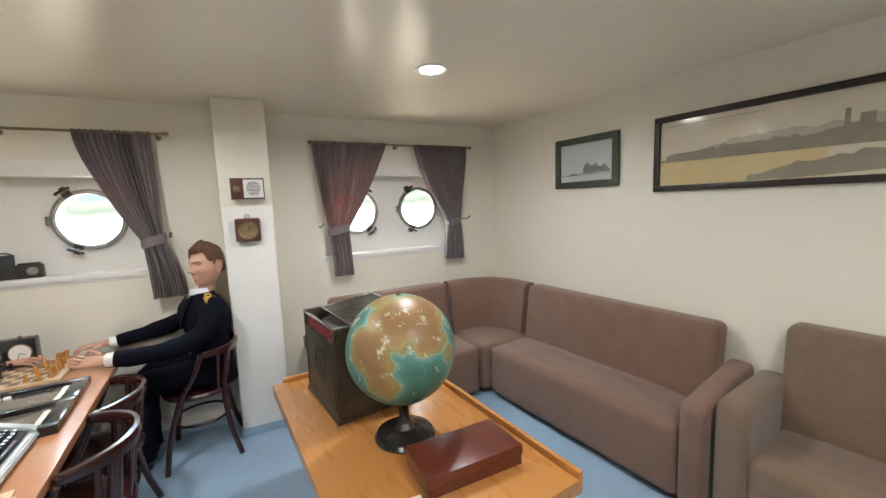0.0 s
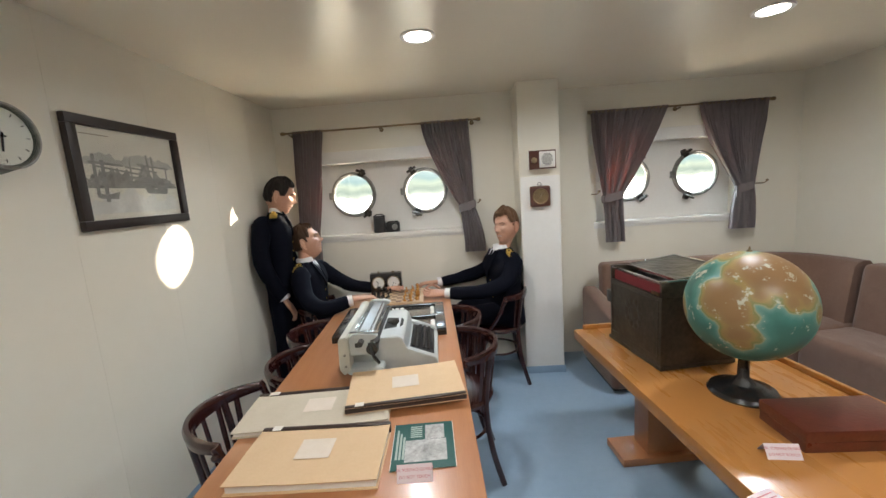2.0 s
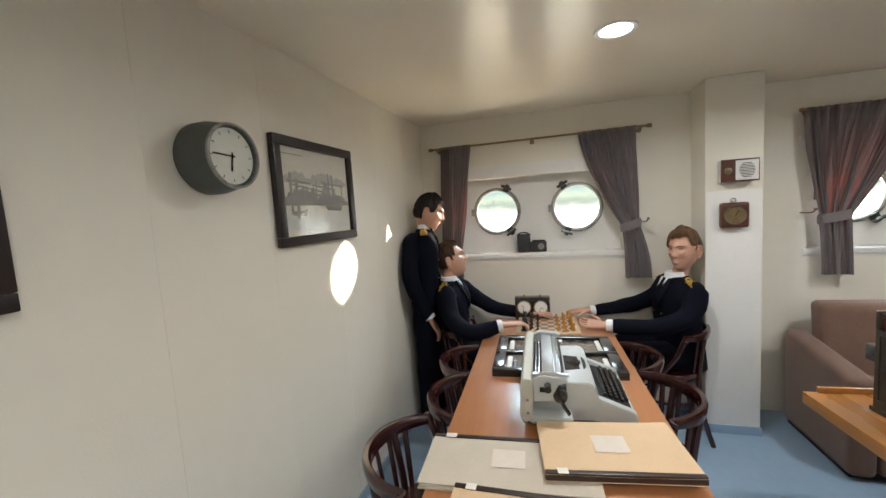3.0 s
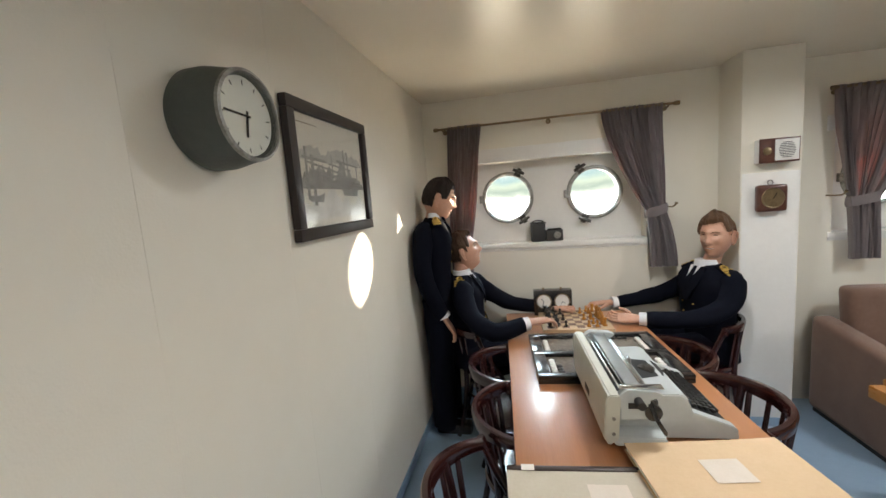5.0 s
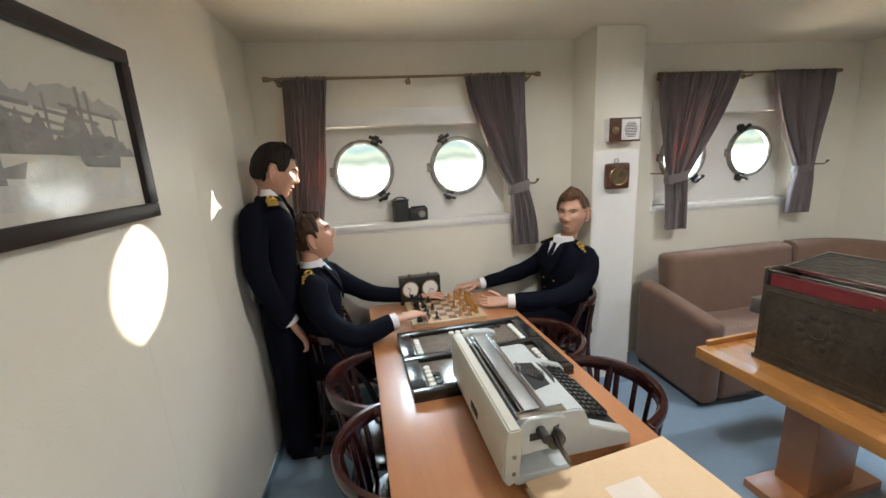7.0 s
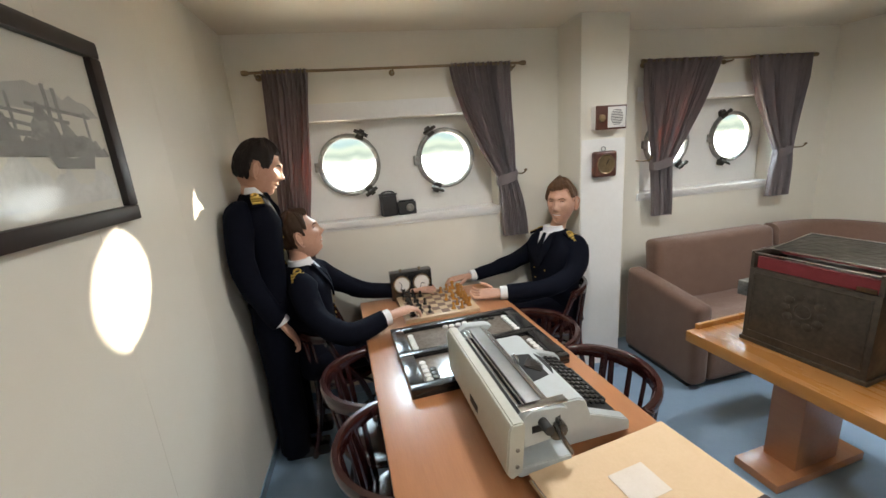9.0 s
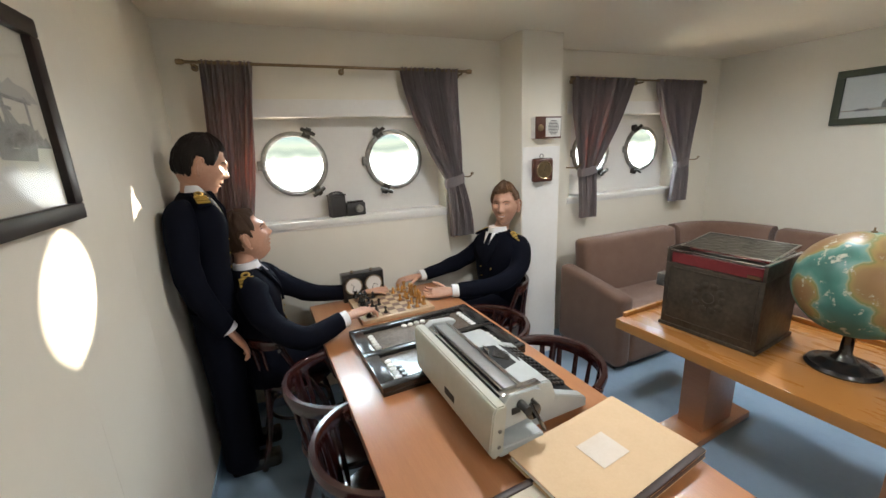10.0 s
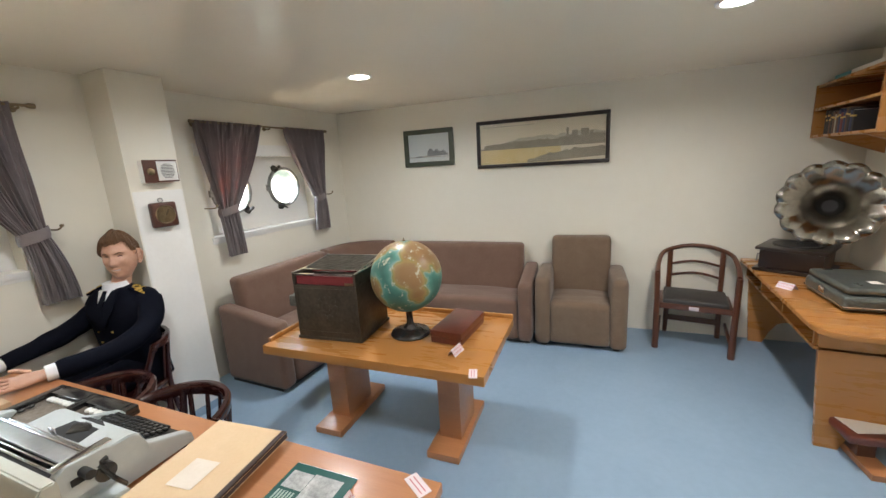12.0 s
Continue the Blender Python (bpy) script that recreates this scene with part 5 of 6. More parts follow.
for k in range(10):
    bm = bmesh.new()
    t = 2 * math.pi * k / 10
    lathe(bm, [(0.018, 0), (0.019, 0.002), (0.012, 0.005), (0.001, 0.005)], 12, pose(-0.19, 0.066 * math.cos(t), 0.22 + 0.066 * math.sin(t), 0, -90, 0))
    part("rosette", bm, TRUNK, ob, "embossed petal of the medallion")
for y0, y1, z0, z1 in ((-0.205, 0.205, 0.335, 0.342), (-0.205, 0.205, 0.05, 0.057), (-0.205, -0.198, 0.058, 0.334), (0.198, 0.205, 0.058, 0.334)):
    part("raised_border", new_box(-0.194, -0.1895, y0, y1, z0, z1, bevel=0.001), TRUNK, ob)

globe_mat = mat("globe_print", (0.06, 0.20, 0.19), 0.4)
nt = globe_mat.node_tree
n, l = nt.nodes, nt.links
tc = n.new("ShaderNodeTexCoord")
at = n.new("ShaderNodeAttribute")
at.attribute_name = "land"
coast = n.new("ShaderNodeTexNoise")
coast.inputs["Scale"].default_value, coast.inputs["Detail"].default_value, coast.inputs["Roughness"].default_value = 16, 8, 0.62
l.new(tc.outputs["Object"], coast.inputs["Vector"])
ad = n.new("ShaderNodeMath")
ad.operation = "MULTIPLY_ADD"
ad.inputs[1].default_value = 0.26
l.new(coast.outputs[0], ad.inputs[0])
l.new(at.outputs["Fac"], ad.inputs[2])
rp = n.new("ShaderNodeValToRGB")
rp.color_ramp.elements[0].position, rp.color_ramp.elements[0].color = 0.20, (0.05, 0.16, 0.13, 1)
rp.color_ramp.elements[1].position, rp.color_ramp.elements[1].color = 0.98, (0.29, 0.165, 0.07, 1)
for p, c in ((0.42, (0.07, 0.23, 0.19, 1)), (0.555, (0.17, 0.33, 0.28, 1)), (0.60, (0.36, 0.36, 0.22, 1)), (0.625, (0.22, 0.24, 0.09, 1)), (0.70, (0.36, 0.25, 0.09, 1)), (0.80, (0.31, 0.195, 0.085, 1))):
    rp.color_ramp.elements.new(p).color = c
l.new(ad.outputs[0], rp.inputs[0])
wear = n.new("ShaderNodeTexNoise")
wear.inputs["Scale"].default_value, wear.inputs["Detail"].default_value, wear.inputs["Roughness"].default_value = 21, 7, 0.68
l.new(tc.outputs["Object"], wear.inputs["Vector"])
wr = n.new("ShaderNodeMapRange")
wr.inputs["From Min"].default_value, wr.inputs["From Max"].default_value = 0.585, 0.63
l.new(wear.outputs[0], wr.inputs["Value"])
mx = n.new("ShaderNodeMix")
mx.data_type = "RGBA"
mx.inputs["B"].default_value = (0.56, 0.55, 0.44, 1)
l.new(wr.outputs[0], mx.inputs["Factor"])
l.new(rp.outputs[0], mx.inputs["A"])
l.new(mx.outputs["Result"], n["Principled BSDF"].inputs["Base Color"])


def land_on(ball):
    """Marks the continents on the ball: (bearing, latitude, reach) in degrees."""
    blobs = ((213, 18, 24), (224, 6, 19), (229, -14, 15), (232, -27, 9), (216, 47, 12), (232, 53, 17), (256, 52, 30), (282, 46, 27), (303, 58, 24), (272, 20, 11),
             (246, 26, 12), (290, 26, 17), (306, 3, 9), (325, -25, 17), (150, -8, 19), (154, -28, 13), (110, 46, 28), (132, 56, 18), (96, 62, 22), (102, 24, 10), (165, 72, 13), (0, -90, 20), (243, -20, 4))
    centres = [(Vector((math.cos(radians(la)) * math.cos(radians(lo)), math.cos(radians(la)) * math.sin(radians(lo)), math.sin(radians(la)))), radians(r)) for lo, la, r in blobs]
    me = ball.data
    field = me.attributes.new("land", "FLOAT", "POINT")
    vals = []
    for v in me.vertices:
        u = v.co.normalized()
        d = max(r - u.angle(c) for c, r in centres)
        vals.append(min(1.0, max(0.0, 0.47 + d * 1.6 + 0.10 * noise.noise(u * 5))))
    field.data.foreach_set("value", vals)


GB = pose(0.555, 1.315, 0.64)
ob = thing("globe", GB, "worn school globe in green and ochre on a black stand", "globe")
bm = bmesh.new()
lathe(bm, [(0.125, 0), (0.128, 0.008), (0.118, 0.022), (0.085, 0.03), (0.075, 0.04), (0.045, 0.045), (0.035, 0.06), (0.022, 0.075), (0.02, 0.15), (0.026, 0.165), (0.0, 0.17)], 40)
part("stand", bm, BLACK, ob, "black turned wooden stand")
bm = bmesh.new()
bmesh.ops.create_uvsphere(bm, u_segments=128, v_segments=72, radius=0.222)
ball = part("ball", bm, globe_mat, ob, "worn printed globe ball")
ball.matrix_local = pose(0, 0, 0.385)
land_on(ball)
bm = bmesh.new()
lathe(bm, [(0.012, 0), (0.01, 0.006), (0.004, 0.01), (0.003, 0.022), (0.001, 0.023)], 14, pose(0, 0, 0.605))
part("pin", bm, BRASS, ob)
LEATHER = mat("dark_red_leather", (0.14, 0.032, 0.018), 0.3, second=(0.075, 0.016, 0.010), scale=8, bump=0.0008, bump_scale=90, coat=0.3)
BX = pose(0.675, 1.03, 0.64, 0, 0, -1)
ob = thing("wooden_case", BX, "flat dark red-brown polished wooden case, closed", "case")
part("base", new_box(-0.19, 0.19, -0.1, 0.1, 0, 0.036, bevel=0.004), LEATHER, ob)
part("lid", new_box(-0.193, 0.193, -0.103, 0.103, 0.0375, 0.078, bevel=0.006), LEATHER, ob)


# ---- on the walls ----
def framed(name, m, w, h, bar, frame_mat, label, mat_board=None, glass=True):
    """A picture in the xz plane of m, facing -y, its back against the wall at y=0."""
    ob = thing(name, m, label, "picture", "framed pictures")
    for a in ((-w / 2, w / 2, -h / 2, -h / 2 + bar), (-w / 2, w / 2, h / 2 - bar, h / 2)):
        part("frame_bar", new_box(a[0], a[1], -0.03, 0, a[2], a[3], bevel=0.006), frame_mat, ob)
    for a in ((-w / 2, -w / 2 + bar), (w / 2 - bar, w / 2)):
        part("frame_bar", new_box(a[0], a[1], -0.0295, -0.0005, -h / 2 + bar, h / 2 - bar, bevel=0.004), frame_mat, ob)
    iw, ih = w / 2 - bar + 0.002, h / 2 - bar + 0.002
    part("backing", new_box(-iw, iw, -0.012, -0.002, -ih, ih), mat_board or PAPER, ob)
    if glass:
        g = part("pane", new_box(-iw, iw, -0.018, -0.016, -ih, ih), clear("picture_glass", (1, 1, 1), 0.09), ob)
        g.visible_shadow = False
    return ob


def ridge(ob, name, material, x0, x1, base, height, y, seed, freq=3.0, n=40, tilt=0.0):
    """A flat silhouette with an uneven top edge, printed on the picture."""
    top = [(x0 + (x1 - x0) * i / n, base + height * (0.5 + 0.5 * noise.noise(Vector((i / n * freq, seed, 0))) + 0.25 * noise.noise(Vector((i / n * freq * 5, seed, 3)))) * math.sin(math.pi * min(1, 0.08 + i / n * 0.92)) ** 0.4 + tilt * i / n) for i in range(n + 1)]
    bm = bmesh.new()
    a = [bm.verts.new((x, y, z)) for x, z in top]
    b = [bm.verts.new((x, y, base - 0.0 + tilt * i / n * 0.3)) for i, (x, z) in enumerate(top)]
    for i in range(n):
        bm.faces.new((b[i], b[i + 1], a[i + 1], a[i]))
    part(name, bm, material, ob)


SEPIA = mat("sepia_print", (0.72, 0.66, 0.53), 0.7, second=(0.66, 0.59, 0.46), scale=4)
SEPIA_D = mat("sepia_dark_print", (0.20, 0.18, 0.14), 0.7, second=(0.38, 0.34, 0.26), scale=30)
SEPIA_H = mat("sepia_haze_print", (0.44, 0.41, 0.33), 0.7, second=(0.52, 0.48, 0.38), scale=12)
SEPIA_M = mat("sepia_mid_print", (0.33, 0.30, 0.23), 0.7, second=(0.24, 0.21, 0.16), scale=26)
SAND = mat("yellow_water_print", (0.62, 0.47, 0.20), 0.7, second=(0.66, 0.56, 0.33), scale=5)
HAZE = mat("pale_blue_print", (0.50, 0.56, 0.58), 0.7, second=(0.6, 0.62, 0.61), scale=5)
GREY_D = mat("grey_dark_print", (0.10, 0.11, 0.12), 0.7, second=(0.27, 0.28, 0.29), scale=22)
GREY_M = mat("grey_mid_print", (0.42, 0.41, 0.37), 0.7, second=(0.30, 0.29, 0.26), scale=26)
PHOTO_SKY = mat("photo_sky_print", (0.66, 0.63, 0.54), 0.7, second=(0.60, 0.57, 0.48), scale=3)
PHOTO_HILL = mat("photo_hill_print", (0.47, 0.455, 0.41), 0.7, second=(0.36, 0.35, 0.31), scale=18)
PHOTO_TOWN = mat("photo_town_print", (0.10, 0.097, 0.085), 0.7, second=(0.42, 0.40, 0.36), scale=24)
PHOTO_DARK = mat("photo_dark_print", (0.17, 0.165, 0.15), 0.7, second=(0.36, 0.35, 0.32), scale=30)
# misty print, lightened to paint in the window's reflection on the lower glass
PHOTO_MIST_GLARE = mat("photo_mist_and_reflection_print", (0.70, 0.69, 0.64), 0.7, second=(0.46, 0.45, 0.41), scale=10)
GREENMAT = mat("dark_green_frame", (0.06, 0.075, 0.05), 0.45, second=(0.045, 0.055, 0.035), scale=20)
FRAME = mat("dark_brown_frame", (0.016, 0.010, 0.009), 0.38, second=(0.022, 0.013, 0.011), scale=20)

WR = -90 + math.degrees(math.atan(-0.08)) * -1
yb = 0.892
ob = framed("picture", pose(right_x(yb) - 0.003, yb, 1.866, 0, 0, WR), 1.265, 0.468, 0.036, FRAME, "long panoramic sepia coast print in a dark brown frame", SEPIA)
ridge(ob, "print_hills", SEPIA_H, -0.3, 0.594, 0.0, 0.075, -0.0124, 3, 2.6, tilt=0.05)
ridge(ob, "print_land", SEPIA_M, -0.56, 0.594, -0.045, 0.1, -0.0128, 7, 6, tilt=0.03)
ridge(ob, "print_town", SEPIA_D, 0.0, 0.594, -0.05, 0.1, -0.0131, 17, 14, tilt=0.03)
part("print_water", new_box(-0.594, 0.2, -0.0134, -0.0125, -0.196, -0.045), SAND, ob)
part("print_far_bank", new_box(-0.594, 0.594, -0.0136, -0.0126, -0.055, -0.04), SEPIA_D, ob)
ridge(ob, "print_shore", SEPIA_M, -0.12, 0.594, -0.196, 0.09, -0.0139, 11, 3, tilt=0.11)
ridge(ob, "print_rocks", SEPIA_D, 0.02, 0.594, -0.196, 0.07, -0.0142, 21, 12, tilt=0.10)
ridge(ob, "print_trees", SEPIA_D, 0.3, 0.594, -0.02, 0.06, -0.0144, 31, 20, tilt=0.05)
for x, w, h in ((0.25, 0.02, 0.08), (0.3, 0.05, 0.05), (0.38, 0.07, 0.06), (0.46, 0.03, 0.035)):
    part("print_building", new_box(x, x + w, -0.0146, -0.0142, 0.03, 0.03 + h), SEPIA_D, ob)
part("print_caption", new_box(-0.56, -0.05, -0.0135, -0.0128, 0.165, 0.168), SEPIA_M, ob)
yb = 2.065
ob = framed("picture", pose(right_x(yb) - 0.003, yb, 1.884, 0, 0, WR), 0.575, 0.39, 0.05, GREENMAT, "small grey-blue ship print in a dark green frame", HAZE)
ridge(ob, "print_sea", GREY_M, -0.235, 0.235, -0.1, 0.03, -0.0125, 2, 3)
ridge(ob, "print_ship", GREY_D, -0.02, 0.22, -0.085, 0.13, -0.013, 5, 4)
ridge(ob, "print_boat", GREY_D, -0.16, -0.06, -0.1, 0.035, -0.0132, 8, 4)
for yb, w, zb, h, sd in ((1.563, 0.615, 1.743, 0.475, 4), (0.1, 0.66, 1.715, 0.51, 9)):
    ob = framed("picture", pose(LEFT + 0.002, yb, zb, 0, 0, 90), w, h, 0.042, FRAME, "black-and-white harbour photograph in a dark brown frame", PHOTO_SKY)
    ridge(ob, "print_hills", PHOTO_HILL, -w / 2 + 0.05, w / 2 - 0.05, 0.04, 0.1, -0.0125, sd, 4)
    ridge(ob, "print_town", PHOTO_TOWN, -w / 2 + 0.045, w / 2 - 0.045, -0.06, 0.15, -0.013, sd + 2, 9)
    ridge(ob, "print_quay", PHOTO_MIST_GLARE, -w / 2 + 0.045, w / 2 - 0.045, -0.17, 0.17, -0.0134, sd + 5, 6)
    for x, z0, z1, wd in ((-0.205, -0.1, 0.085, 0.008), (-0.165, -0.12, 0.06, 0.010), (-0.02, -0.03, 0.07, 0.004), (0.085, -0.05, 0.10, 0.006), (0.115, -0.05, 0.095, 0.006), (0.2, -0.06, 0.05, 0.005)):
        part("print_mast", new_box(x - wd, x + wd, -0.0141, -0.0138, z0, z1), PHOTO_DARK, ob)
    for x0, x1, z, tilt, wd in ((-0.23, -0.06, 0.045, 3, 0.005), (-0.2, 0.05, 0.018, 7, 0.004), (-0.05, 0.14, 0.028, 5, 0.004), (0.02, 0.22, 0.045, 4, 0.004), (-0.12, 0.16, -0.012, 2, 0.006)):
        part("print_beam", new_box(x0 - (x0 + x1) / 2, x1 - (x0 + x1) / 2, -0.0147, -0.0144, -wd, wd, m=pose((x0 + x1) / 2, 0, z, 0, tilt, 0)), PHOTO_DARK, ob)
    for x0, x1, z, h0 in ((-0.08, 0.1, -0.055, 0.035), (0.04, 0.2, -0.085, 0.04), (-0.22, -0.1, -0.105, 0.03)):
        bm = bmesh.new()
        rings(bm, [[Vector((x, y, zz)) for x, zz in ((x0, z + h0 * 0.8), (x0 + 0.02, z), (x1 - 0.015, z - 0.004), (x1, z + h0), ((x0 + x1) / 2, z + h0 * 0.55))] for y in (-0.0153, -0.0150)])
        part("print_barge", bm, PHOTO_DARK, ob)
    part("print_caption", new_box(-w / 2 + 0.06, -w / 2 + 0.2, -0.0135, -0.0128, h / 2 - 0.075, h / 2 - 0.071), SEPIA_M, ob)

CLOCKGREY = mat("dark_grey_green_metal", (0.075, 0.085, 0.075), 0.5, second=(0.055, 0.062, 0.055), scale=9, bump=0.0006, bump_scale=150)
ob = thing("wall_clock", pose(LEFT, 0.955, 1.838, 0, 90, 0), "round dark grey ship's wall clock with a white dial", "clock")
bm = bmesh.new()
lathe(bm, [(0.112, 0), (0.118, 0.01), (0.118, 0.05), (0.108, 0.1), (0.104, 0.125), (0.096, 0.128), (0.092, 0.12), (0.092, 0.112)], 48)
part("case", bm, CLOCKGREY, ob)
bm = bmesh.new()
lathe(bm, [(0.0005, 0.114), (0.091, 0.114), (0.091, 0.1125)], 40)
dial = part("dial", bm, PAPER, ob, "white dial with twelve marks")
for k in range(12):
    a = math.radians(30 * k)
    part("hour_mark", new_box(0.072, 0.083, -0.0014, 0.0014, 0.114, 0.1144, m=pose(0, 0, 0, 0, 0, 30 * k)), BLACK, dial)
for a, ln, wd in ((-8, 0.05, 0.0035), (-93, 0.074, 0.0028)):
    part("clock_pointer", new_box(-0.012, ln, -wd, wd, 0.116, 0.1172, m=pose(0, 0, 0, 0, 0, a)), BLACK, dial)
bm = bmesh.new()
lathe(bm, [(0.0005, 0.1255), (0.094, 0.1255), (0.094, 0.127)], 36)
part("glass", bm, GLASS, ob).visible_shadow = False
bm = bmesh.new()
lathe(bm, [(0.094, 0.124), (0.098, 0.132), (0.105, 0.13), (0.106, 0.122), (0.094, 0.124)], 48)
part("bezel", bm, STEEL, ob, "worn steel bezel")

WOODBROWN = mat("red_brown_veneer", (0.10, 0.032, 0.018), 0.35, second=(0.07, 0.02, 0.012), scale=10, stretch=(1, 1, 6), coat=0.3)
ob = thing("wall_speaker", pose(0.07, 2.84, 1.752), "small brown wooden wall speaker with white slotted grille", "speaker")
part("case", new_box(-0.1, 0.1, -0.052, 0, -0.068, 0.068, bevel=0.004), WHITE, ob, "off-white box")
part("front_board", new_box(-0.102, 0.102, -0.06, -0.0525, -0.07, 0.07, bevel=0.002), WOODBROWN, ob, "red-brown veneered front board")
part("grille", new_box(-0.025, 0.095, -0.064, -0.0605, -0.06, 0.06, bevel=0.001), WHITE, ob, "white slotted grille panel")
# dark bars laid on the uncut grille paint the shade of its slots
for k in range(10):
    z = -0.042 + 0.0093 * k
    hw = 0.042 * math.sqrt(max(0.05, 1 - (z / 0.05) ** 2))
    part("slot", new_box(0.035 - hw, 0.035 + hw, -0.0648, -0.0641, z - 0.002, z + 0.002), DARK, ob)
bm = bmesh.new()
lathe(bm, [(0.022, 0), (0.022, 0.006), (0.017, 0.009), (0.0005, 0.009)], 22, pose(-0.064, -0.06, -0.002, 90, 0, 0))
part("knob", bm, BRASS, ob, "round brass volume knob")
ob = thing("barometer", pose(0.05, 2.836, 1.475), "small brown wooden barometer with a brass dial", "barometer")
bm = new_box(-0.078, 0.078, -0.045, 0, -0.08, 0.08, bevel=0.018, seg=3)
part("case", bm, WOODBROWN, ob)
bm = bmesh.new()
lathe(bm, [(0.05, 0.0), (0.058, 0.004), (0.062, 0.0), (0.05, 0.0)], 30, pose(0, -0.0452, 0, 90, 0, 0))
part("bezel", bm, BRASS, ob)
bm = bmesh.new()
lathe(bm, [(0.0005, 0.002), (0.051, 0.002), (0.051, 0.0)], 30, pose(0, -0.0452, 0, 90, 0, 0))
dial = part("dial", bm, BRASS, ob, "aged brass dial")
part("pointer", new_box(-0.0015, 0.0015, -0.0495, -0.048, -0.005, 0.036, m=pose(0, 0, 0, 0, 30, 0)), BLACK, dial)
bm = tube(bmesh.new(), [(0.014 * math.cos(t), -0.012, 0.093 + 0.014 * math.sin(t)) for t in (2 * math.pi * k / 16 for k in range(17))], 0.003, 8)
part("hanging_ring", bm, STEEL, ob)

# two old cameras on the sill
CAMBLACK = mat("black_leatherette", (0.016, 0.015, 0.015), 0.45, second=(0.028, 0.026, 0.025), scale=30, bump=0.0008, bump_scale=400)
ob = thing("folding_camera", pose(-1.3, 3.175, WIN1[2] + 0.004, 0, 0, 14), "old black leather camera case standing on the sill", "camera", "old cameras")
part("body", new_box(-0.05, 0.05, -0.035, 0.035, 0, 0.135, bevel=0.008), CAMBLACK, ob)
part("flap", new_box(-0.053, 0.053, -0.04, 0.038, 0.136, 0.148, bevel=0.005), CAMBLACK, ob)
part("strap", tube(bmesh.new(), spline([(-0.045, 0, 0.149), (-0.02, 0, 0.16), (0.02, 0, 0.16), (0.045, 0, 0.149)], 5), 0.005, 8), CAMBLACK, ob)
ob = thing("box_camera", pose(-1.18, 3.175, WIN1[2] + 0.004, 0, 0, 8), "small black box camera with a round lens on the sill", "camera", "old cameras")
part("body", new_box(-0.065, 0.06, -0.03, 0.03, 0, 0.085, bevel=0.008), CAMBLACK, ob)
part("top_plate", new_box(-0.05, 0.05, -0.02, 0.02, 0.085, 0.096, bevel=0.003), BLACK, ob)
bm = bmesh.new()
lathe(bm, [(0.026, 0), (0.026, 0.012), (0.021, 0.016), (0.02, 0.01), (0.0005, 0.008)], 24, pose(0.015, -0.03, 0.045, 90, 0, 0))
part("lens", bm, STEEL, ob, "round metal-ringed lens")

# ---- the desk corner ----
ob = thing("desk", pose(0.98, -0.82, 0), "orange-brown wooden writing desk with open slots under its top", "desk")
W, D = 1.66, 0.71
bm = bmesh.new()
prism(bm, [(0.16, 0.0), (W, 0.0), (W, -D), (0.03, -D), (0.03, -0.1), (0.05, -0.05), (0.1, -0.015)][::-1], 0.72, 0.75)
bmesh.ops.bevel(bm, geom=bm.edges[:], offset=0.004, segments=2, affect="EDGES")
part("desktop", bm, OAK, ob)
part("slot_floor", new_box(0.2, W, -D, -0.045, 0.585, 0.603, bevel=0.002), OAK, ob)
part("slot_back", new_box(0.22, W, -D + 0.2, -D + 0.22, 0.603, 0.72), OAK, ob)
part("modesty_panel", new_box(0.23, W, -D + 0.12, -D + 0.138, 0.12, 0.585), OAK_RED, ob, "wooden panel closing the knee space")
for x in (0.225, 0.72, 1.2, W - 0.03):
    part("slot_divider", new_box(x, x + 0.018, -D + 0.22, -0.05, 0.603, 0.72), OAK, ob)
for x in (0.2, W - 0.03):
    bm = bmesh.new()
    prof = [(-0.11, 0.0), (-0.055, 0.719), (-D + 0.01, 0.719), (-D + 0.01, 0.0), (-D + 0.08, 0.0), (-D + 0.12, 0.1), (-D + 0.17, 0.18), (-D + 0.22, 0.2), (-D + 0.36, 0.2), (-D + 0.41, 0.18), (-D + 0.46, 0.1), (-D + 0.50, 0.0)]
    rings(bm, [[Vector((xx, y, z)) for y, z in prof] for xx in (x, x + 0.024)])
    part("side_panel", bm, OAK, ob)

HORN = mat("tarnished_silver_horn", (0.38, 0.36, 0.32), 0.2, 1.0, second=(0.22, 0.20, 0.17), scale=5, bump=0.0006, bump_scale=40)
DARKWOOD = mat("near_black_wood", (0.022, 0.010, 0.007), 0.3, second=(0.012, 0.006, 0.004), scale=12, coat=0.3)
G = pose(2.33, -1.1, 0.75, 0, 0, 62)
ob = thing("gramophone", G, "old gramophone with fluted silver horn on a dark box", "gramophone")
part("plinth", new_box(-0.215, 0.215, -0.215, 0.215, 0, 0.025, bevel=0.008), DARKWOOD, ob)
part("case", new_box(-0.185, 0.185, -0.185, 0.185, 0.025, 0.165, bevel=0.004), DARKWOOD, ob)
part("top_moulding", new_box(-0.21, 0.21, -0.21, 0.21, 0.165, 0.19, bevel=0.008), DARKWOOD, ob)
bm = bmesh.new()
lathe(bm, [(0.012, 0.19), (0.15, 0.19), (0.15, 0.2), (0.012, 0.2), (0.012, 0.19)], 36)
part("turntable", bm, MATT_BLACK, ob)
bm = bmesh.new()
axis0, axis1 = Vector((-0.09, -0.33, 0.45)), Vector((-0.149, 0.068, 0.52))
d = (axis1 - axis0).normalized()
sx = d.cross(Vector((0, 0, 1))).normalized()
sy = sx.cross(d)
loops = []
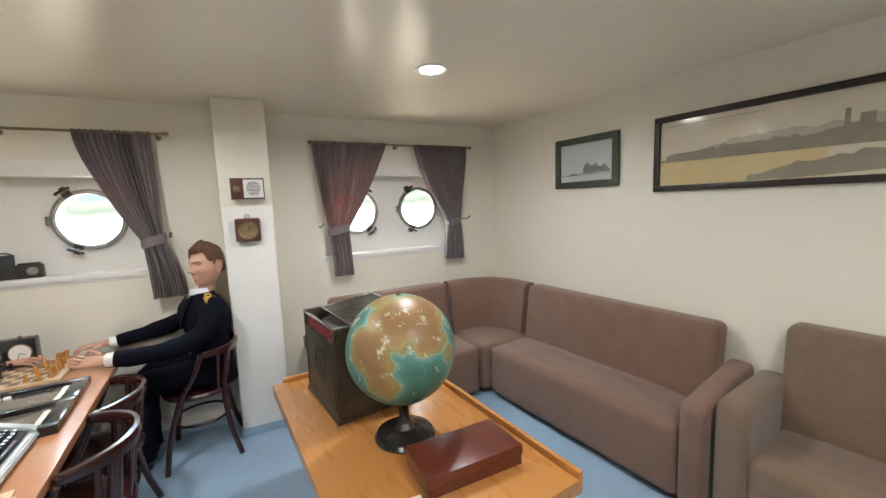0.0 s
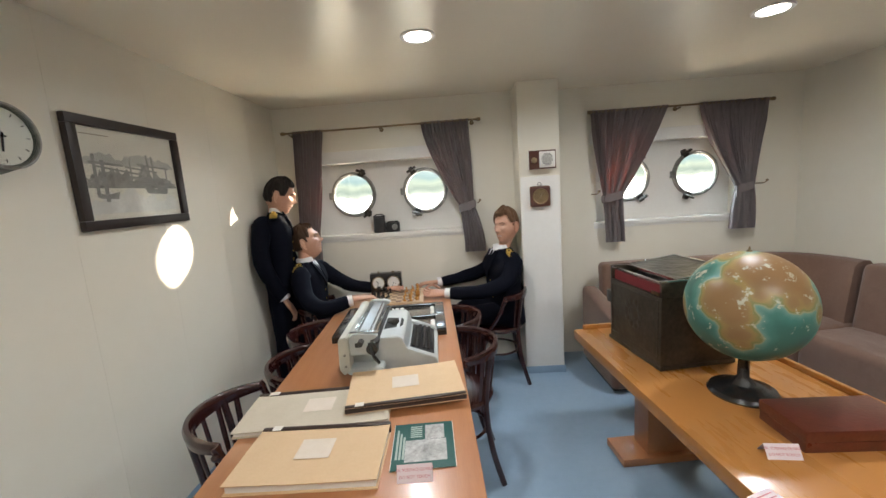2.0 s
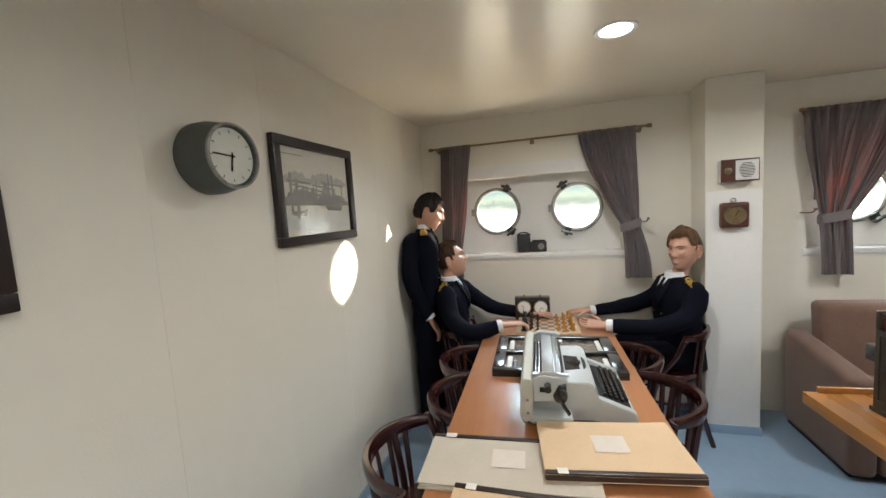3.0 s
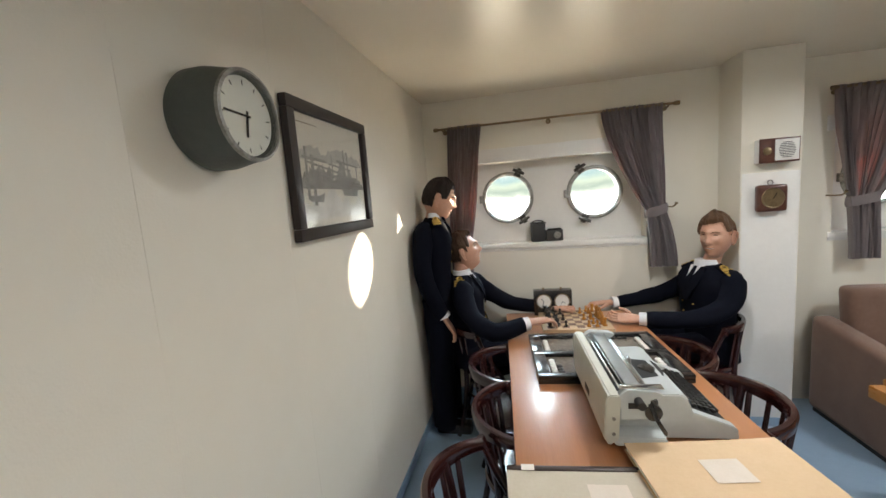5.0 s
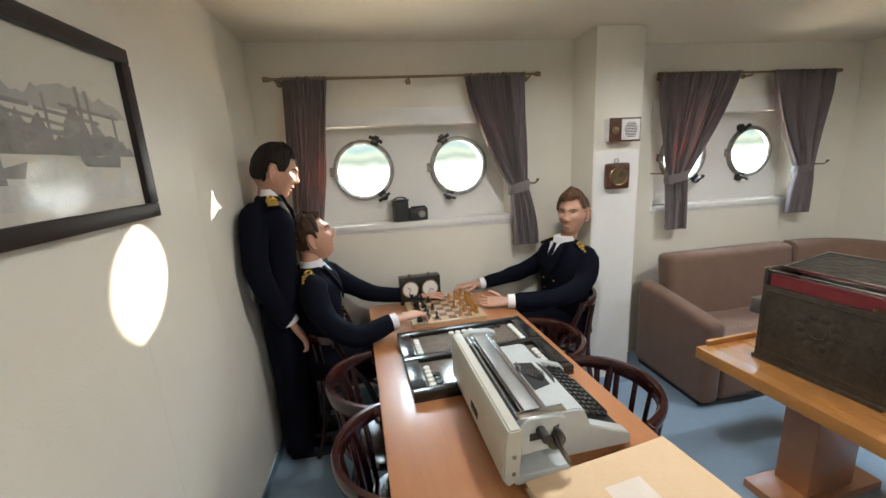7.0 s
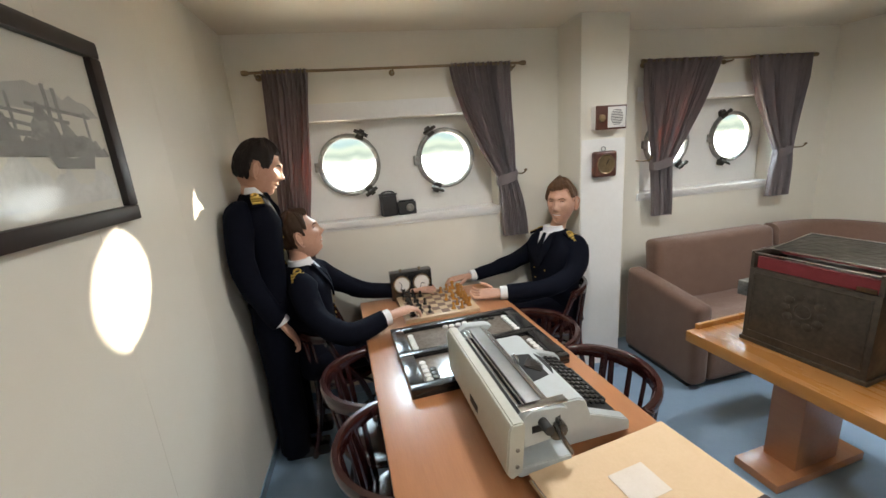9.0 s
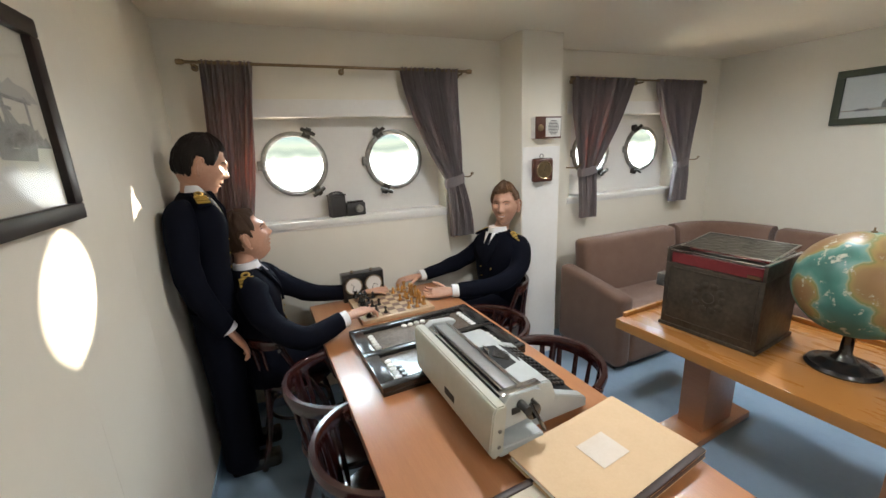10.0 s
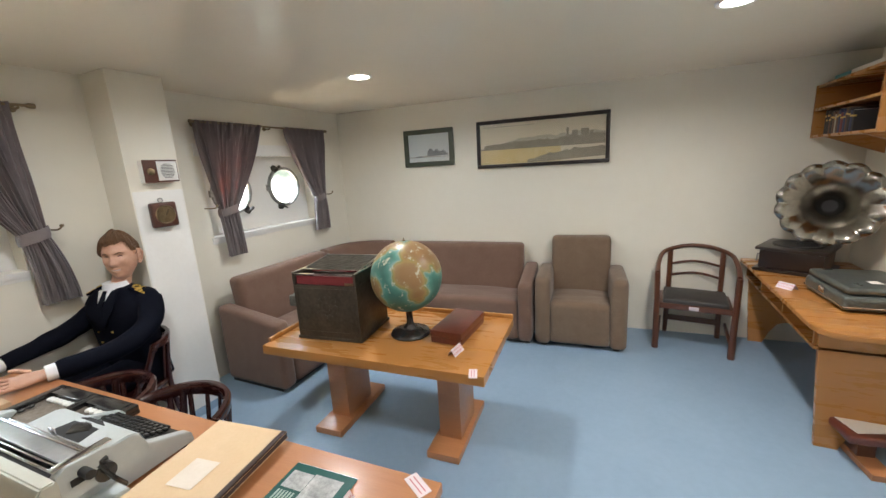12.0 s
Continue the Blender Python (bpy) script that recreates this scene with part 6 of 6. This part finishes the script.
for j in range(22):
    t = j / 21
    r = 0.022 + 0.07 * t + 0.195 * t ** 3.6
    c = axis0 + (axis1 - axis0) * (t * 1.0)
    ring = []
    for k in range(168):
        a = 2 * math.pi * k / 168
        fl = 1 + 0.06 * t ** 2.2 * (abs(math.sin(a * 7)) - 0.4) + (0.02 if j == 21 else 0)
        ring.append(c + (sx * math.cos(a) + sy * math.sin(a)) * r * fl + d * (0.022 * t ** 6 * abs(math.sin(a * 7)) - 0.03 * t ** 14))
    loops.append(ring)
rings(bm, loops, cap=False)
h = part("horn", bm, HORN, ob, "fluted tarnished silver horn", smooth=70)
md = h.modifiers.new("thickness", "SOLIDIFY")
md.thickness = 0.003
# added dark disc that stands for the shade deep in the horn
bm = bmesh.new()
tc3 = axis0 + (axis1 - axis0) * 0.3
rings(bm, [[tc3 + d * q + (sx * math.cos(2 * math.pi * k / 24) + sy * math.sin(2 * math.pi * k / 24)) * 0.046 for k in range(24)] for q in (0.0, 0.004)])
part("throat", bm, DARK, ob, "dark disc added as the shade in the horn throat")
bm = tube(bmesh.new(), spline([(-0.088, -0.335, 0.45), (-0.08, -0.36, 0.38), (-0.06, -0.3, 0.27), (-0.02, -0.15, 0.225), (0.0, -0.02, 0.21)], 6), 0.016, 12)
part("tone_arm", bm, STEEL, ob)
bm = tube(bmesh.new(), [(0.185, 0, 0.09), (0.24, 0, 0.09), (0.245, 0, 0.03)], 0.006, 8)
part("crank", bm, STEEL, ob)

CASEGREY = mat("grey_green_metal_case", (0.16, 0.18, 0.17), 0.3, 0.6, second=(0.09, 0.10, 0.095), scale=6, bump=0.0004, bump_scale=90)
ob = thing("record_player", pose(1.60, -1.2, 0.75, 0, 0, 4), "portable grey metal record player case on the desk", "record player")
part("case", new_box(-0.23, 0.23, -0.19, 0.19, 0.008, 0.1, bevel=0.03, seg=3), CASEGREY, ob)
part("lid", new_box(-0.22, 0.22, -0.18, 0.18, 0.1005, 0.145, bevel=0.022, seg=3), CASEGREY, ob)
part("trim_strip", new_box(-0.234, 0.234, -0.194, 0.194, 0.03, 0.036, bevel=0.001), CHROME, ob)
part("latch", new_box(-0.03, 0.03, 0.19, 0.198, 0.05, 0.085, bevel=0.003), CHROME, ob)
part("sticker", new_box(-0.12, -0.06, -0.02, 0.03, 0.1452, 0.1462), PAPER, ob, "small yellowed sticker")
for x in (-0.18, 0.18):
    for y in (-0.14, 0.14):
        part("foot", new_box(x - 0.015, x + 0.015, y - 0.015, y + 0.015, 0, 0.009), MATT_BLACK, ob)
sign(pose(1.78, -0.9, 0.75, 0, 0, 218), "small white tent card with red lettering on the desk")

ob = thing("bookshelf", pose(1.72, BACK, 1.735), "wall-hung orange-brown wooden bookshelf with two open tiers", "bookshelf")
SW, SDp, SH = 0.95, 0.36, 0.385
for z in (0, 0.2, SH - 0.018):
    part("shelf_board", new_box(0.018, SW - 0.018, 0.002, SDp, z, z + 0.018, bevel=0.002), OAK, ob)
for x in (0, SW - 0.018):
    part("side_board", new_box(x, x + 0.018, 0.002, SDp + 0.004, 0, SH, bevel=0.002), OAK, ob)
part("back_board", new_box(0.018, SW - 0.018, 0.002, 0.008, 0.018, SH - 0.018), OAK_RED, ob)
for x in (0.2, SW - 0.2):
    bm = bmesh.new()
    rings(bm, [[Vector((xx, y, z)) for y, z in ((0.002, -0.0005), (SDp - 0.02, -0.0005), (0.002, -0.14))] for xx in (x, x + 0.018)])
    part("bracket", bm, OAK, ob)
tones = [mat("blue_book_cloth", (0.03, 0.04, 0.10), 0.6), mat("black_book_cloth", (0.02, 0.018, 0.018), 0.6), mat("cream_book_cloth", (0.5, 0.44, 0.34), 0.6), mat("brown_book_cloth", (0.12, 0.06, 0.035), 0.6), mat("red_book_cloth", (0.18, 0.03, 0.03), 0.6)]
names = ["dark blue", "black", "cream", "brown", "dark red"]
x = SW - 0.16
rnd = random.Random(8)
for k in range(15):
    wd, hh = rnd.uniform(0.018, 0.036), rnd.uniform(0.13, 0.172)
    i = rnd.randrange(5)
    x -= wd + 0.0015
    bk = thing("book", pose(1.72 + x, BACK, 1.7535), names[i] + " cloth-bound book standing upright on the shelf", "book", "books on the shelf")
    part("cover", new_box(0, wd, 0.16, SDp - 0.02, 0, hh, bevel=0.002), tones[i], bk)
    part("page_block", new_box(0.003, wd - 0.003, 0.158, SDp - 0.024, 0.003, hh + 0.0008), PAPER, bk)
    part("spine_band", new_box(-0.0005, wd + 0.0005, SDp - 0.03, SDp - 0.0195, hh * 0.7, hh * 0.78), GOLD, bk)
BLUEPAPER = mat("pale_blue_paper", (0.12, 0.38, 0.45), 0.7)
for x0, x1, mm, nm in ((0.62, 0.84, BLUEPAPER, "pale blue"), (0.2, 0.6, PAPER, "white")):
    bk = part("paper_stack", new_box(x0, x1, 0.12, 0.3, 0, 0.045, bevel=0.003), mm)
    bk.matrix_world = pose(1.72, BACK, 1.735 + SH)
    tagged(bk, nm + " stack of papers lying on the bookshelf", "papers", "papers on the shelf")

DARKOAK = mat("red_brown_chair_wood", (0.13, 0.045, 0.022), 0.35, second=(0.085, 0.028, 0.014), scale=9, stretch=(3, 3, 1), coat=0.2)
SEATBLACK = mat("black_leather", (0.03, 0.026, 0.024), 0.45, second=(0.04, 0.035, 0.032), scale=20, bump=0.001, bump_scale=150)
# faces -x in the room: local +x is its front
ob = thing("captains_chair", pose(2.42, -0.47, 0, 0, 0, 175), "dark wooden armchair with curved top rail and black leather seat", "chair")
rail = spline([(0.2, -0.285, 0.68), (0.05, -0.285, 0.74), (-0.12, -0.25, 0.80), (-0.2, -0.12, 0.84), (-0.215, 0, 0.85), (-0.2, 0.12, 0.84), (-0.12, 0.25, 0.80), (0.05, 0.285, 0.74), (0.2, 0.285, 0.68)], 5)
part("top_rail", tube(bmesh.new(), rail, 0.024, 12, flat=0.75), DARKOAK, ob)
for s in (-1, 1):
    part("front_leg", tube(bmesh.new(), spline([(0.2, s * 0.285, 0.68), (0.215, s * 0.28, 0.45), (0.225, s * 0.275, 0.2), (0.22, s * 0.275, 0.0)], 4), [0.022] * 5 + [0.024] * 4 + [0.026] * 4, 8, ref=(1, 0, 0)), DARKOAK, ob)
    part("back_leg", tube(bmesh.new(), spline([(-0.17, s * 0.2, 0.81), (-0.16, s * 0.2, 0.45), (-0.19, s * 0.21, 0.0)], 4), 0.021, 8), DARKOAK, ob)
    part("side_rail", new_box(-0.15, 0.2, s * 0.25 - 0.014, s * 0.25 + 0.014, 0.37, 0.42, bevel=0.003), DARKOAK, ob)
    part("stretcher", new_box(-0.17, 0.21, s * 0.255 - 0.01, s * 0.255 + 0.01, 0.13, 0.16, bevel=0.003), DARKOAK, ob)
part("front_rail", new_box(0.185, 0.215, -0.262, 0.262, 0.37, 0.42, bevel=0.003), DARKOAK, ob)
part("back_stretcher", new_box(-0.18, -0.16, -0.2, 0.2, 0.13, 0.18, bevel=0.003), DARKOAK, ob)
part("seat", pad(-0.16, 0.212, -0.235, 0.235, 0.415, 0.455, 0.015, 0.012), SEATBLACK, ob, "black leather seat pad")
for z, hh in ((0.57, 0.03), (0.68, 0.03)):
    part("back_slat", tube(bmesh.new(), spline([(-0.165, -0.2, z), (-0.2, 0, z + 0.03), (-0.165, 0.2, z)], 6), hh / 2, 8, flat=0.6), DARKOAK, ob)
bm = new_box(0.2155, 0.217, -0.04, 0.03, 0.375, 0.41)
part("paper_label", bm, PINK, ob, "small white paper label")

ob = thing("low_stand", pose(1.16, -1.11, 0, 0, 0, 8), "low wooden stand with dark padded top under the desk", "stand")
part("foot_board", new_box(-0.19, 0.19, -0.05, 0.05, 0, 0.035, bevel=0.004), OAK_RED, ob)
part("post", new_box(-0.05, 0.05, -0.04, 0.04, 0.035, 0.15, bevel=0.004), DARKOAK, ob)
part("top", pad(-0.13, 0.13, -0.13, 0.13, 0.15, 0.2, 0.02), LEATHER, ob)
bk = part("paper_sheet", new_box(-0.08, 0.08, -0.1, 0.1, 0, 0.003), PAPER)
bk.matrix_world = pose(1.16, -1.11, 0.2002, 0, 0, 20)
tagged(bk, "white paper sheet lying on the low stand", "paper")

# ---- outside the portholes ----
QUAY = mat("white_deck_paint", (0.72, 0.72, 0.70), 0.6, second=(0.64, 0.63, 0.60), scale=0.8)
tagged(part("deck", new_box(-16, 20, 3.45, 6.2, -0.45, -0.3), QUAY), "white painted outer deck beside the cabin", "deck", "", "structure")
WHITE_OUT = mat("white_rail_paint", (0.82, 0.82, 0.8), 0.4, second=(0.75, 0.75, 0.73), scale=3)
ob = thing("ship_rail", pose(0, 6.1, -0.3), "white painted steel ship's railing along the deck", "railing")
for z in (0.65, 1.0, 1.3):
    part("rail_bar", tube(bmesh.new(), [(-16, 0, z), (20, 0, z)], 0.022, 8), WHITE_OUT, ob)
for k in range(15):
    part("post", new_box(-16 + k * 2.5 - 0.02, -16 + k * 2.5 + 0.02, -0.02, 0.02, 0, 1.3, bevel=0.004), WHITE_OUT, ob)
# self-lit backdrop 60 m off: hazy far shore and bright water, brightness painted in
bd = bpy.data.materials.new("glowing_hazy_distance")
bd.use_nodes = True
n, l = bd.node_tree.nodes, bd.node_tree.links
tc = n.new("ShaderNodeTexCoord")
sep = n.new("ShaderNodeSeparateXYZ")
l.new(tc.outputs["Object"], sep.inputs[0])
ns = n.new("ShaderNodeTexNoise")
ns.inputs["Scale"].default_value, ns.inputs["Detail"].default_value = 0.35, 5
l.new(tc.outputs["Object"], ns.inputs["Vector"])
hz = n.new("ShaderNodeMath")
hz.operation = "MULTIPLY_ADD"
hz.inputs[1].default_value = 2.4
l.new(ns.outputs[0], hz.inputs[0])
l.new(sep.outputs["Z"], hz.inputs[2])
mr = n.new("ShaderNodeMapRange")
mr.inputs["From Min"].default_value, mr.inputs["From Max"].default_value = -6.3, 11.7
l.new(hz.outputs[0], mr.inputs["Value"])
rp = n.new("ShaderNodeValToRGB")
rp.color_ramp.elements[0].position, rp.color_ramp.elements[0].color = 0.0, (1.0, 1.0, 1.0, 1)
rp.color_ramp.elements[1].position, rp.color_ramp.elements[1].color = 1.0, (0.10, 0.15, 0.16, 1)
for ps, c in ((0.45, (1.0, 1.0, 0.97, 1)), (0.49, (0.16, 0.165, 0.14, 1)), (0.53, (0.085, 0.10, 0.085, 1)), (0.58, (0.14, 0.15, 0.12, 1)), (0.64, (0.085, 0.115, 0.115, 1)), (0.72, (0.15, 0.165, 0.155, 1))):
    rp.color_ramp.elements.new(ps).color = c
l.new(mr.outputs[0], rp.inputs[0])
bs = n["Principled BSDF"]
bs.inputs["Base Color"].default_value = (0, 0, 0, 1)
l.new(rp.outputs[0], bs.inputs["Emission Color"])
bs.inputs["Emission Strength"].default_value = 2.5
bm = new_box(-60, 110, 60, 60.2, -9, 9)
tagged(part("backdrop", bm, bd), "glowing backdrop painted as hazy bright water and green far shore", "backdrop", "", "structure")
tagged(part("water", new_box(-900, 900, 6.3, 900, -9.3, -9.0), mat("harbour_water", (0.10, 0.14, 0.14), 0.15, second=(0.07, 0.11, 0.11), scale=0.4, bump=0.05, bump_scale=0.9)), "harbour water beside the ship", "water", "", "structure")
